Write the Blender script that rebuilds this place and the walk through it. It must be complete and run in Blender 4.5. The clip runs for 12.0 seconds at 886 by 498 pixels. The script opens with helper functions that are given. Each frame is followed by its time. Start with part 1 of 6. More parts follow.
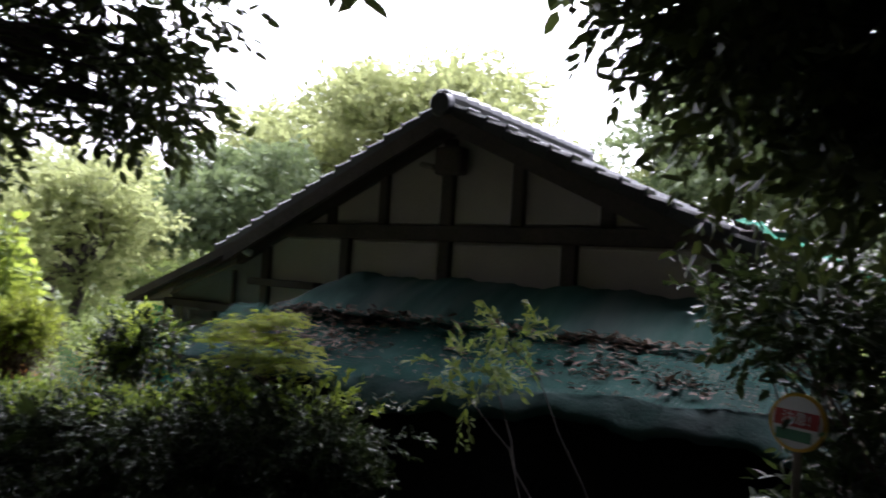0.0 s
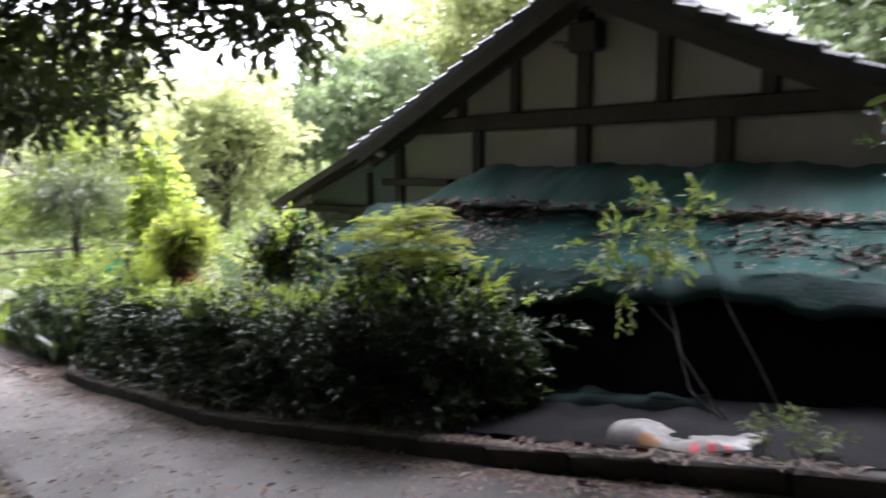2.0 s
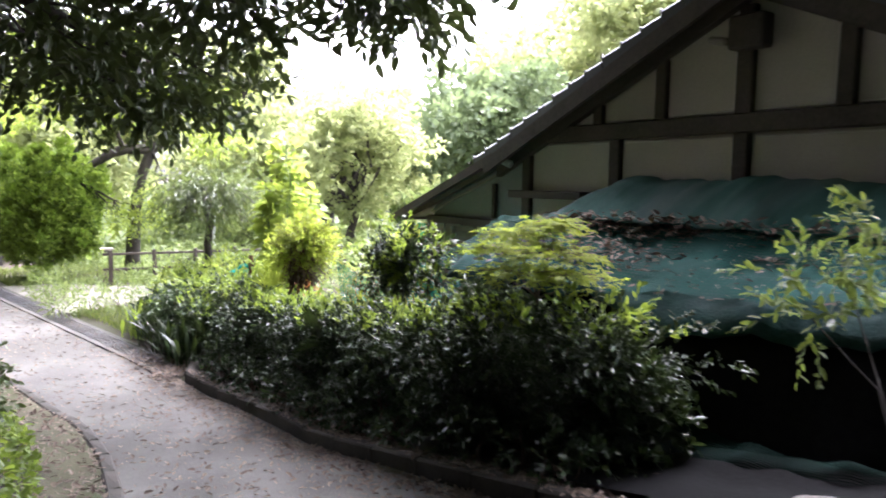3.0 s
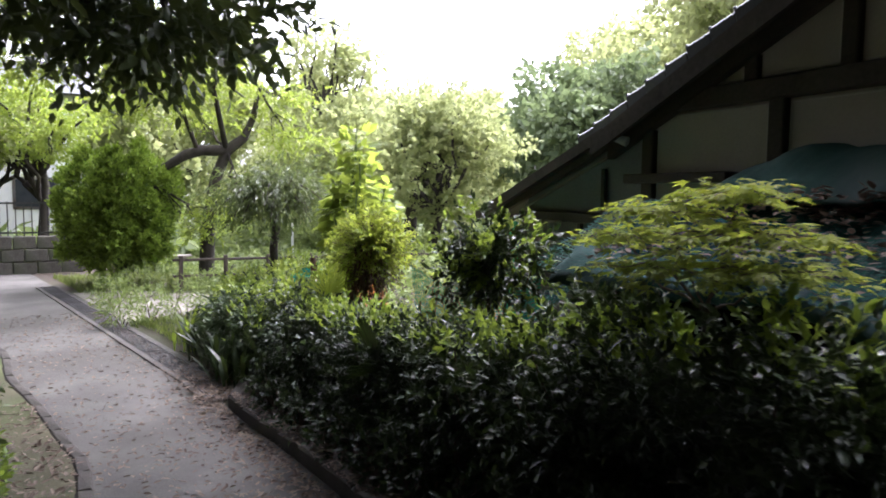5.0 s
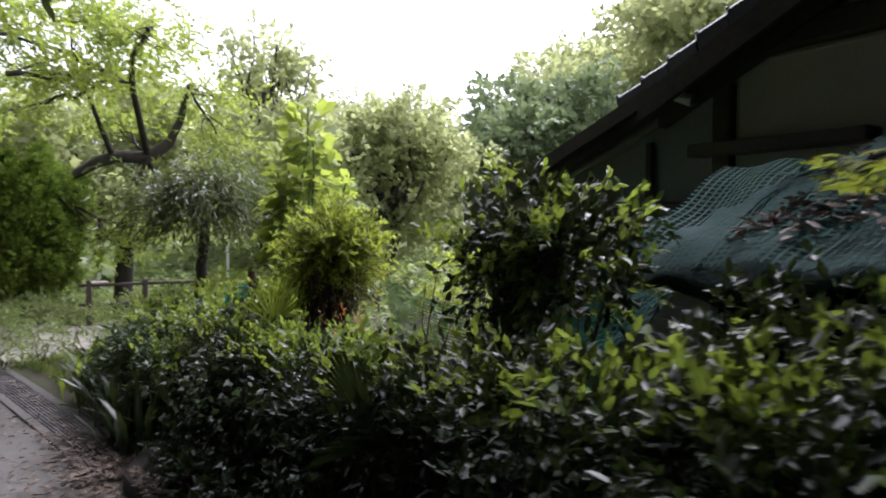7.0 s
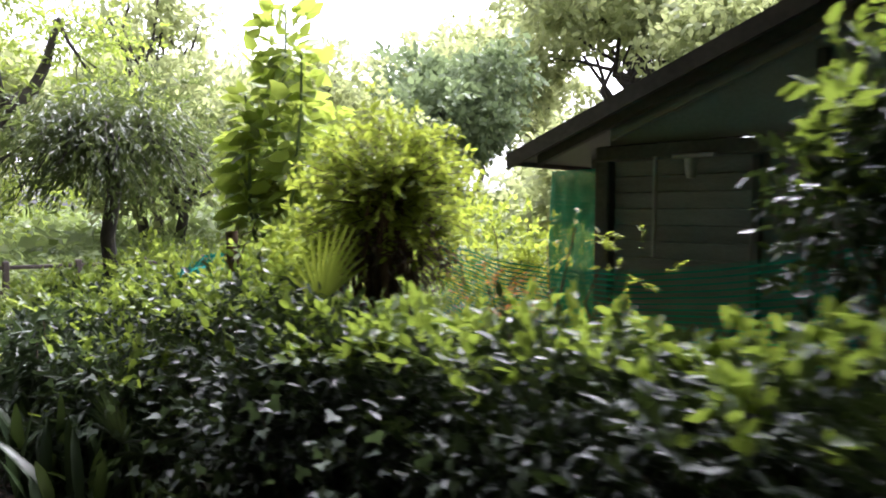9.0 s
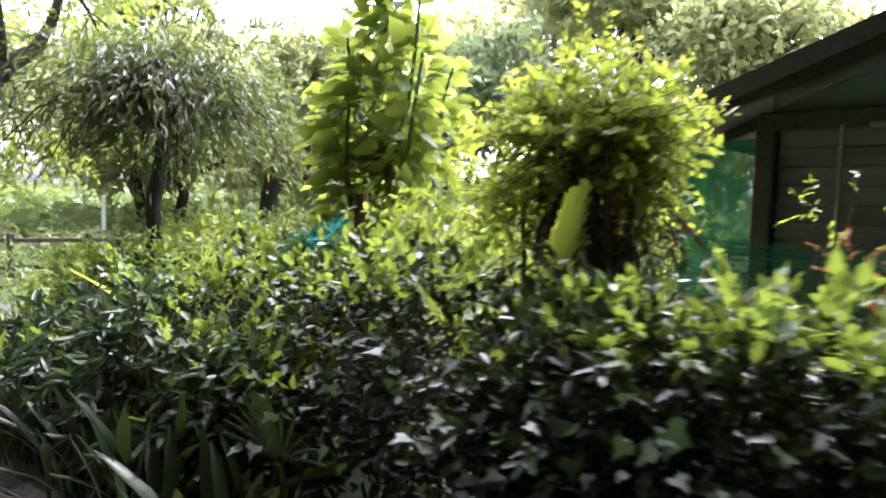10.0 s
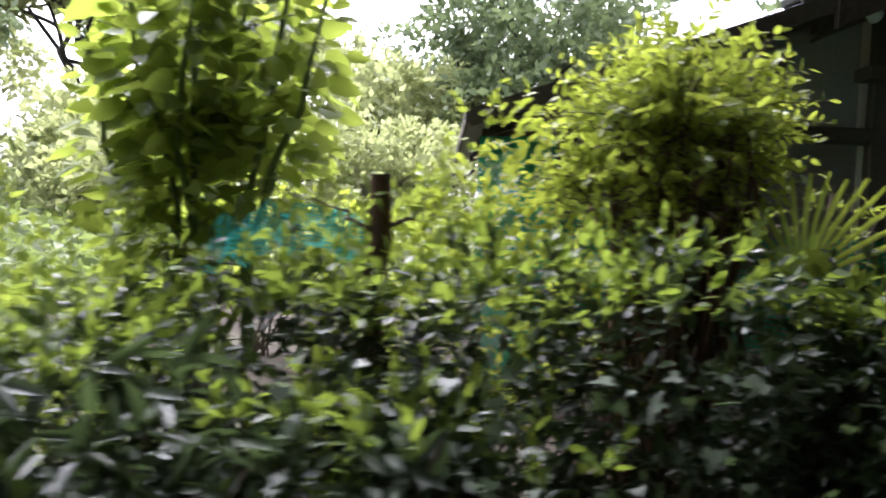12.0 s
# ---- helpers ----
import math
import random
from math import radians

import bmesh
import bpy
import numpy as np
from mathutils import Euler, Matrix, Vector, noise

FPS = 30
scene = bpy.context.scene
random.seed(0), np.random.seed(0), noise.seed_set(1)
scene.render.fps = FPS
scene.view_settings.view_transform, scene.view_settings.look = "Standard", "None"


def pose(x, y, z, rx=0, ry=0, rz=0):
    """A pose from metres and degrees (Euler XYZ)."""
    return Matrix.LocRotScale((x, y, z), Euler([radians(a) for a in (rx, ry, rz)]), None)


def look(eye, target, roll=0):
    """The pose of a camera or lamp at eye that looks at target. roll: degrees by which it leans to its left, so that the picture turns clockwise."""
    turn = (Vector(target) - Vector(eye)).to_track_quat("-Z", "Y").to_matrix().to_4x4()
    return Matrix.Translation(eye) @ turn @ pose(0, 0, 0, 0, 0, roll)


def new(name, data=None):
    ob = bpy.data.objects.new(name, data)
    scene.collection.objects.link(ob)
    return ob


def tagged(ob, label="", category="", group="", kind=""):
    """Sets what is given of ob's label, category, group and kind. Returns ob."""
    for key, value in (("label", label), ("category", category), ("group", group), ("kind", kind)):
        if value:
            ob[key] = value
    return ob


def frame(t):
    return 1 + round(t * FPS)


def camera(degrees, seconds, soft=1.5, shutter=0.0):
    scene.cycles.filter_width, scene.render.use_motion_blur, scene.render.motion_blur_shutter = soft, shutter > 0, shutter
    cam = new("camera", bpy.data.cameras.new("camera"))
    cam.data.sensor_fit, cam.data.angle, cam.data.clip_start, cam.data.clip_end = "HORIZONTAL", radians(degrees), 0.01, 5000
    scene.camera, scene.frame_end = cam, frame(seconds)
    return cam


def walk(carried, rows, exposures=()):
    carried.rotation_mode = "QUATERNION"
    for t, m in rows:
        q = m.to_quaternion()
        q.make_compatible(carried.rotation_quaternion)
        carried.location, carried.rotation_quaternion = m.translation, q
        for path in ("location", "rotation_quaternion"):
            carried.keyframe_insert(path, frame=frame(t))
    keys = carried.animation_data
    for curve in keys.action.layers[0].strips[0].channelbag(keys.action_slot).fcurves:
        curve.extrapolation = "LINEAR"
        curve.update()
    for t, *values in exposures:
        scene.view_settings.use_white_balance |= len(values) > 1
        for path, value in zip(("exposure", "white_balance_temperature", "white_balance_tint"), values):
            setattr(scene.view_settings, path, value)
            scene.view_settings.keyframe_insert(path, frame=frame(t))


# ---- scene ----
cam = camera(65.0, 12.0, soft=1.8, shutter=0.5)
METRES, EYE, TILT, LEAN, TURN = 12.0, 1.5, 0.0, 0.0, 35.0
ROWS = [
    (0.0, 0.0, 0.0, 0.0, -0.1, 1.69, -3.44),
    (0.5, -0.0009, -0.0026, 0.0012, -6.15, 1.35, -2.86),
    (1.0, -0.0026, -0.0028, -0.0013, -7.67, -0.03, -2.56),
    (1.5, -0.0095, -0.0001, -0.0071, -2.56, -3.48, -1.46),
    (2.0, -0.0135, 0.0166, -0.0097, 9.98, -6.75, 0.46),
    (2.5, -0.0157, 0.0401, -0.0136, 16.79, -6.39, -0.31),
    (3.0, -0.0279, 0.0684, -0.0171, 20.28, -5.4, -1.0),
    (3.5, -0.0408, 0.0991, -0.0224, 24.15, -4.52, -0.55),
    (5.5, -0.1097, 0.246, -0.05, 28.42, -3.75, -0.48),
    (6.0, -0.135, 0.2866, -0.0572, 29.53, -2.36, -0.62),
    (6.5, -0.1643, 0.3275, -0.0656, 26.48, -1.78, -0.55),
    (8.5, -0.3357, 0.449, -0.1009, 13.64, -3.54, 0.33),
    (9.0, -0.3833, 0.4759, -0.1057, 11.52, -2.76, -0.25),
    (9.5, -0.4365, 0.504, -0.1112, 11.27, -2.49, -0.95),
    (10.0, -0.4861, 0.5264, -0.1193, 9.52, -3.48, -1.98),
    (10.5, -0.534, 0.5587, -0.1235, 4.32, -3.63, -2.6),
    (11.0, -0.579, 0.5868, -0.1256, -10.6, -2.77, -1.92),
    (11.5, -0.6276, 0.6157, -0.1266, -29.31, -2.82, -2.31),
    (12.0, -0.6843, 0.6402, -0.1285, -35.33, -2.35, -2.53),
]
EXPOSURES = [(0.0, 1.02, 5900, 22), (1.2, 1.08, 5900, 22), (2.0, 2.2, 5900, 22), (2.6, 2.55, 5900, 22), (3.5, 2.35, 5900, 22), (5.3, 1.25, 5900, 22), (6.7, 0.65, 5900, 22), (8.3, 1.18, 5900, 22), (9.5, 1.62, 5900, 22), (11.0, 1.93, 5900, 22), (12.0, 1.32, 5900, 22)]
walk(cam, [(t, pose(0, 0, EYE, TILT, LEAN, TURN) @ pose(METRES * x, METRES * y, METRES * z, 90 + pitch, roll, yaw)) for t, x, y, z, yaw, pitch, roll in ROWS], EXPOSURES)

# ---- light: bright overcast, the sun veiled behind the house ----
SUN_ELEVATION, SUN_HEADING = radians(58), radians(-25)  # heading from +y towards +x
world = bpy.data.worlds.new("overcast_sky")
scene.world = world
world.use_nodes = True
wn, wl = world.node_tree.nodes, world.node_tree.links
sky = wn.new("ShaderNodeTexSky")
sky.sky_type, sky.sun_disc = "NISHITA", False
sky.sun_elevation, sky.sun_rotation = SUN_ELEVATION, SUN_HEADING
sky.air_density, sky.dust_density, sky.ozone_density = 1.0, 6.0, 1.0
veil = wn.new("ShaderNodeHueSaturation")
veil.inputs["Saturation"].default_value = 0.12
wl.new(sky.outputs[0], veil.inputs["Color"])
wl.new(veil.outputs[0], wn["Background"].inputs["Color"])
wn["Background"].inputs["Strength"].default_value = 0.34
sun_data = bpy.data.lights.new("sun", "SUN")
sun_data.energy, sun_data.angle, sun_data.color = 1.0, radians(20), (1.0, 0.96, 0.88)
sun = new("sun", sun_data)
sun_from = Vector((math.sin(SUN_HEADING) * math.cos(SUN_ELEVATION), math.cos(SUN_HEADING) * math.cos(SUN_ELEVATION), math.sin(SUN_ELEVATION)))
sun.matrix_world = look(sun_from * 60, (0, 0, 0))


# ---- materials ----
def nodes_of(name):
    m = bpy.data.materials.new(name)
    m.use_nodes = True
    nt = m.node_tree
    return m, nt.nodes, nt.links, nt.nodes["Principled BSDF"]


def ramp(nodes, stops):
    r = nodes.new("ShaderNodeValToRGB")
    els = r.color_ramp.elements
    while len(els) < len(stops):
        els.new(0.5)
    for e, (p, c) in zip(els, stops):
        e.position, e.color = p, (*c, 1)
    return r


def surface(name, dark, light, scale=4.0, fine=60.0, rough=0.85, bump=0.3, metal=0.0, stain=None, stretch=(1, 1, 1), per_piece=0.0, spec=0.5):
    """A two-scale mottled surface; stain is a third colour in large blotches."""
    m, n, l, bsdf = nodes_of(name)
    tc, mp = n.new("ShaderNodeTexCoord"), n.new("ShaderNodeMapping")
    mp.inputs["Scale"].default_value = stretch
    l.new(tc.outputs["Object"], mp.inputs["Vector"])
    big, small = n.new("ShaderNodeTexNoise"), n.new("ShaderNodeTexNoise")
    for t, s in ((big, scale), (small, fine)):
        t.inputs["Scale"].default_value, t.inputs["Detail"].default_value = s, 6.0
        l.new(mp.outputs["Vector"], t.inputs["Vector"])
    mix = n.new("ShaderNodeMath")
    mix.operation = "MULTIPLY_ADD"
    mix.inputs[1].default_value = 0.4
    l.new(small.outputs["Fac"], mix.inputs[0])
    half = n.new("ShaderNodeMath")
    half.operation = "MULTIPLY"
    half.inputs[1].default_value = 0.6
    l.new(big.outputs["Fac"], half.inputs[0])
    l.new(half.outputs[0], mix.inputs[2])
    r = ramp(n, [(0.3, dark), (0.68, light)])
    l.new(mix.outputs[0], r.inputs["Fac"])
    colour = r.outputs["Color"]
    if stain:
        blot = n.new("ShaderNodeTexNoise")
        blot.inputs["Scale"].default_value, blot.inputs["Detail"].default_value = scale * 0.35, 5.0
        l.new(mp.outputs["Vector"], blot.inputs["Vector"])
        cut = ramp(n, [(0.48, (0, 0, 0)), (0.66, (1, 1, 1))])
        l.new(blot.outputs["Fac"], cut.inputs["Fac"])
        mc = n.new("ShaderNodeMix")
        mc.data_type = "RGBA"
        l.new(cut.outputs["Color"], mc.inputs[0])
        l.new(colour, mc.inputs[6])
        mc.inputs[7].default_value = (*stain, 1)
        colour = mc.outputs[2]
    if per_piece:
        info, hsv = n.new("ShaderNodeObjectInfo"), n.new("ShaderNodeHueSaturation")
        mr = n.new("ShaderNodeMapRange")
        mr.inputs["To Min"].default_value, mr.inputs["To Max"].default_value = 1 - per_piece, 1 + per_piece
        l.new(info.outputs["Random"], mr.inputs["Value"])
        l.new(mr.outputs[0], hsv.inputs["Value"])
        l.new(colour, hsv.inputs["Color"])
        colour = hsv.outputs[0]
    l.new(colour, bsdf.inputs["Base Color"])
    bsdf.inputs["Specular IOR Level"].default_value = spec
    bsdf.inputs["Roughness"].default_value, bsdf.inputs["Metallic"].default_value = rough, metal
    if bump:
        b = n.new("ShaderNodeBump")
        b.inputs["Strength"].default_value, b.inputs["Distance"].default_value = bump, 0.02
        l.new(mix.outputs[0], b.inputs["Height"])
        l.new(b.outputs["Normal"], bsdf.inputs["Normal"])
    return m


def muted(c, grey=0.1):
    lum = 0.3 * c[0] + 0.6 * c[1] + 0.1 * c[2]
    return tuple(v + (lum - v) * grey for v in (c[0] * 1.06, c[1], c[2]))


def leaf_material(name, dark, light, through_colour, rough=0.42, glow=0.45, old=None):
    """Leaves: colour varies leaf by leaf and in drifts; part of the light passes through the blade."""
    dark, light, through_colour = muted(dark), muted(light), muted(through_colour)
    m, n, l, bsdf = nodes_of(name)
    geo, tc, drift = n.new("ShaderNodeNewGeometry"), n.new("ShaderNodeTexCoord"), n.new("ShaderNodeTexNoise")
    drift.inputs["Scale"].default_value = 1.6
    l.new(tc.outputs["Object"], drift.inputs["Vector"])
    add = n.new("ShaderNodeMath")
    add.operation = "MULTIPLY_ADD"
    add.inputs[1].default_value = 0.55
    l.new(geo.outputs["Random Per Island"], add.inputs[0])
    scaled = n.new("ShaderNodeMath")
    scaled.operation = "MULTIPLY"
    scaled.inputs[1].default_value = 0.55
    l.new(drift.outputs["Fac"], scaled.inputs[0])
    l.new(scaled.outputs[0], add.inputs[2])
    stops = [(0.2, dark), (0.72, light)]
    if old:
        stops += [(0.8, light), (0.86, old)]
    r = ramp(n, stops)
    l.new(add.outputs[0], r.inputs["Fac"])
    l.new(r.outputs["Color"], bsdf.inputs["Base Color"])
    bsdf.inputs["Roughness"].default_value, bsdf.inputs["Specular IOR Level"].default_value = rough, 0.38
    tr, mx = n.new("ShaderNodeBsdfTranslucent"), n.new("ShaderNodeMixShader")
    tint = n.new("ShaderNodeMix")
    tint.data_type, tint.inputs[0].default_value = "RGBA", 0.65
    l.new(r.outputs["Color"], tint.inputs[6])
    tint.inputs[7].default_value = (*through_colour, 1)
    l.new(tint.outputs[2], tr.inputs["Color"])
    mx.inputs[0].default_value = glow
    l.new(bsdf.outputs[0], mx.inputs[1])
    l.new(tr.outputs[0], mx.inputs[2])
    l.new(mx.outputs[0], n["Material Output"].inputs["Surface"])
    return m


def net_material(name, colour, cells, gap):
    """Woven plastic net: see-through holes between threads."""
    m, n, l, bsdf = nodes_of(name)
    tc = n.new("ShaderNodeTexCoord")
    sep = n.new("ShaderNodeSeparateXYZ")
    l.new(tc.outputs["UV"], sep.inputs[0])
    holes = []
    for axis in (0, 1):
        mul, frac, cmp = n.new("ShaderNodeMath"), n.new("ShaderNodeMath"), n.new("ShaderNodeMath")
        mul.operation, mul.inputs[1].default_value = "MULTIPLY", cells
        frac.operation = "FRACT"
        cmp.operation, cmp.inputs[1].default_value = "GREATER_THAN", 1 - gap
        l.new(sep.outputs[axis], mul.inputs[0])
        l.new(mul.outputs[0], frac.inputs[0])
        l.new(frac.outputs[0], cmp.inputs[0])
        holes.append(cmp)
    both = n.new("ShaderNodeMath")
    both.operation = "MAXIMUM"
    l.new(holes[0].outputs[0], both.inputs[0])
    l.new(holes[1].outputs[0], both.inputs[1])
    noise_t = n.new("ShaderNodeTexNoise")
    noise_t.inputs["Scale"].default_value = 3.0
    l.new(tc.outputs["Object"], noise_t.inputs["Vector"])
    r = ramp(n, [(0.3, tuple(c * 0.6 for c in colour)), (0.7, colour)])
    l.new(noise_t.outputs["Fac"], r.inputs["Fac"])
    l.new(r.outputs["Color"], bsdf.inputs["Base Color"])
    l.new(both.outputs[0], bsdf.inputs["Alpha"])
    bsdf.inputs["Roughness"].default_value, bsdf.inputs["Specular IOR Level"].default_value = 0.8, 0.12
    return m


M_SOIL = surface("leaf_mould", (0.02, 0.015, 0.011), (0.07, 0.05, 0.034), 1.2, 30, 0.95, 0.6, stain=(0.05, 0.06, 0.02))
M_BANK = surface("mossy_soil", (0.035, 0.04, 0.015), (0.12, 0.105, 0.06), 1.6, 40, 0.95, 0.6, stain=(0.06, 0.075, 0.02))
M_PATH = surface("worn_concrete_path", (0.04, 0.037, 0.033), (0.15, 0.14, 0.128), 1.3, 70, 0.9, 0.45, stain=(0.065, 0.06, 0.052))
M_KERB = surface("weathered_kerb_concrete", (0.024, 0.02, 0.017), (0.065, 0.055, 0.046), 2.2, 40, 0.9, 0.5, stain=(0.05, 0.05, 0.03), per_piece=0.15)
M_SAND = surface("pale_sand", (0.12, 0.11, 0.09), (0.25, 0.232, 0.195), 1.4, 60, 0.95, 0.3)
M_STEEL = surface("galvanised_steel", (0.12, 0.115, 0.12), (0.3, 0.29, 0.3), 3, 70, 0.5, 0.1, metal=0.7, stain=(0.12, 0.08, 0.05))
M_PLASTER = surface("grey_plaster", (0.43, 0.375, 0.345), (0.59, 0.525, 0.485), 0.8, 45, 0.9, 0.12, stain=(0.38, 0.33, 0.305))
M_PLASTER_EDGE = surface("pale_plaster_edge", (0.52, 0.48, 0.46), (0.66, 0.62, 0.59), 2, 50, 0.9, 0.1)
M_PLASTER_BLUE = surface("blue_grey_plaster", (0.22, 0.217, 0.225), (0.34, 0.335, 0.345), 0.8, 45, 0.9, 0.12, stain=(0.17, 0.175, 0.18))
M_TIMBER = surface("dark_old_timber", (0.034, 0.025, 0.022), (0.105, 0.08, 0.07), 1.5, 25, 0.8, 0.35, stretch=(1, 6, 1))
M_PLANK = surface("weathered_plank", (0.1, 0.08, 0.075), (0.24, 0.195, 0.185), 1.2, 22, 0.85, 0.35, stretch=(1, 1, 7), per_piece=0.2)
M_TILE = surface("dark_roof_tile", (0.035, 0.035, 0.04), (0.1, 0.1, 0.11), 3, 40, 0.34, 0.12, per_piece=0.2)
M_METAL_ROOF = surface("brown_sheet_roof", (0.03, 0.024, 0.024), (0.075, 0.062, 0.06), 1.2, 30, 0.55, 0.1)
M_BATTEN = surface("pale_batten", (0.2, 0.17, 0.15), (0.32, 0.28, 0.25), 3, 30, 0.8, 0.2)
M_SHEET = surface("dusty_teal_tarpaulin", (0.006, 0.034, 0.029), (0.026, 0.078, 0.068), 3.5, 40, 0.75, 0.9, stain=(0.042, 0.068, 0.067), spec=0.14)
M_SHEET_UP = surface("dusty_green_shade_cloth", (0.012, 0.06, 0.048), (0.045, 0.115, 0.096), 1.6, 60, 0.85, 0.6, stain=(0.09, 0.13, 0.122), stretch=(3, 0.6, 1), spec=0.2)
# near-black in place of shade: under the shed and down in the drain
M_SHADE_BLACK = surface("shade_black", (0.004, 0.004, 0.0045), (0.011, 0.011, 0.012), 1.0, 20, 0.8, 0.3, spec=0.06)
M_NET = net_material("green_garden_net", (0.02, 0.3, 0.23), 42.0, 0.3)
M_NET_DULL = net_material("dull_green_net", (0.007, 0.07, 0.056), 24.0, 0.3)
# darker copy of the dull net: shade at the shed foot in its colour
M_NET_SHADED = net_material("shade_darkened_net", (0.006, 0.032, 0.026), 55.0, 0.34)
M_NET_FINE = net_material("fine_green_mesh", (0.03, 0.33, 0.2), 90.0, 0.62)
M_BARK = surface("rough_bark", (0.018, 0.015, 0.013), (0.07, 0.058, 0.05), 4, 45, 0.95, 0.9, stretch=(1, 1, 0.35))
M_TWIG = surface("twig_bark", (0.05, 0.035, 0.025), (0.15, 0.11, 0.08), 6, 60, 0.9, 0.3)
M_STEM = surface("green_stem", (0.06, 0.1, 0.03), (0.14, 0.2, 0.06), 6, 60, 0.6, 0.1)
M_DEADSTEM = surface("dead_brown_stem", (0.05, 0.028, 0.018), (0.16, 0.09, 0.06), 5, 60, 0.95, 0.5, stretch=(1, 1, 0.3))
M_DRY = leaf_material("dry_fallen_leaf", (0.06, 0.042, 0.03), (0.2, 0.155, 0.118), (0.16, 0.11, 0.06), 0.8, 0.06)
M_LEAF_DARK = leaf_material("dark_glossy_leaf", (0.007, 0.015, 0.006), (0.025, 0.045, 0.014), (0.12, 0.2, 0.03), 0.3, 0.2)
M_LEAF_HEDGE = leaf_material("hedge_leaf", (0.006, 0.015, 0.006), (0.025, 0.05, 0.013), (0.16, 0.27, 0.03), 0.42, 0.08)
M_LEAF_SHOOT = leaf_material("fresh_hedge_shoot", (0.03, 0.066, 0.009), (0.1, 0.168, 0.018), (0.42, 0.6, 0.025), 0.42, 0.42)
M_LEAF_YELLOW = leaf_material("yellow_green_leaf", (0.085, 0.138, 0.011), (0.225, 0.3, 0.022), (0.5, 0.64, 0.02), 0.45, 0.5)
M_LEAF_BRIGHT = leaf_material("bright_green_leaf", (0.06, 0.11, 0.015), (0.17, 0.25, 0.03), (0.5, 0.66, 0.04), 0.42, 0.5)
M_LEAF_NANDINA = leaf_material("nandina_leaflet", (0.03, 0.06, 0.014), (0.1, 0.15, 0.028), (0.3, 0.42, 0.04), 0.5, 0.35)
M_LEAF_MAPLE = leaf_material("young_maple_leaf", (0.1, 0.15, 0.008), (0.22, 0.28, 0.014), (0.45, 0.56, 0.01), 0.75, 0.5)
M_LEAF_CYPRESS = leaf_material("cypress_spray", (0.03, 0.07, 0.01), (0.25, 0.38, 0.028), (0.4, 0.6, 0.03), 0.65, 0.28)
M_LEAF_GREY = leaf_material("silvery_green_leaf", (0.018, 0.036, 0.012), (0.08, 0.115, 0.036), (0.26, 0.36, 0.06), 0.38, 0.34)
# leaf colour lightened to carry the milky haze of distance
M_LEAF_FAR = leaf_material("hazed_far_leaf", (0.12, 0.16, 0.06), (0.3, 0.36, 0.14), (0.52, 0.6, 0.22), 0.6, 0.55)
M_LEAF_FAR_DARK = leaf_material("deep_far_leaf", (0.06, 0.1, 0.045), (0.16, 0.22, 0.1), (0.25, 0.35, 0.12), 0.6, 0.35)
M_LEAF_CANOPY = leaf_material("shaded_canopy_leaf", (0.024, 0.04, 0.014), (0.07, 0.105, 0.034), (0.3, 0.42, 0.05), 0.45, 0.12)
M_LEAF_RED = leaf_material("coppery_new_leaf", (0.26, 0.08, 0.02), (0.42, 0.17, 0.045), (0.6, 0.25, 0.05), 0.55, 0.4)
M_GRASS = leaf_material("grass_blade", (0.05, 0.09, 0.02), (0.17, 0.22, 0.06), (0.3, 0.4, 0.06), 0.6, 0.35)
M_IVY = leaf_material("ivy_leaf", (0.012, 0.028, 0.012), (0.05, 0.08, 0.036), (0.15, 0.25, 0.06), 0.45, 0.2)
M_SACK = surface("dirty_white_plastic", (0.07, 0.067, 0.058), (0.2, 0.188, 0.165), 5, 40, 0.5, 0.2, stain=(0.12, 0.1, 0.07))
M_WHITE = surface("white_paint", (0.62, 0.63, 0.64), (0.78, 0.78, 0.77), 3, 40, 0.6, 0.05)
M_WEED = leaf_material("weed_leaf", (0.05, 0.09, 0.025), (0.17, 0.23, 0.07), (0.3, 0.42, 0.08), 0.55, 0.4)
M_GREYWALL = surface("grey_stone_wall", (0.06, 0.055, 0.048), (0.19, 0.175, 0.155), 1.3, 20, 0.9, 0.7, stain=(0.045, 0.06, 0.028))
M_GLASS = surface("dark_window_glass", (0.02, 0.025, 0.03), (0.05, 0.055, 0.06), 1, 5, 0.08, 0)
M_IRON = surface("black_iron", (0.015, 0.015, 0.015), (0.04, 0.038, 0.036), 4, 50, 0.5, 0.1)
M_YELLOW = surface("yellow_enamel", (0.5, 0.28, 0.02), (0.72, 0.42, 0.03), 6, 60, 0.45, 0.05)
M_RED = surface("faded_red_enamel", (0.3, 0.03, 0.03), (0.5, 0.06, 0.06), 6, 60, 0.45, 0.05)
M_SIGNGREEN = surface("green_enamel", (0.03, 0.13, 0.07), (0.06, 0.22, 0.12), 6, 60, 0.45, 0.05)
M_ORANGE = surface("orange_print", (0.2, 0.085, 0.015), (0.34, 0.15, 0.025), 5, 60, 0.6, 0.1)


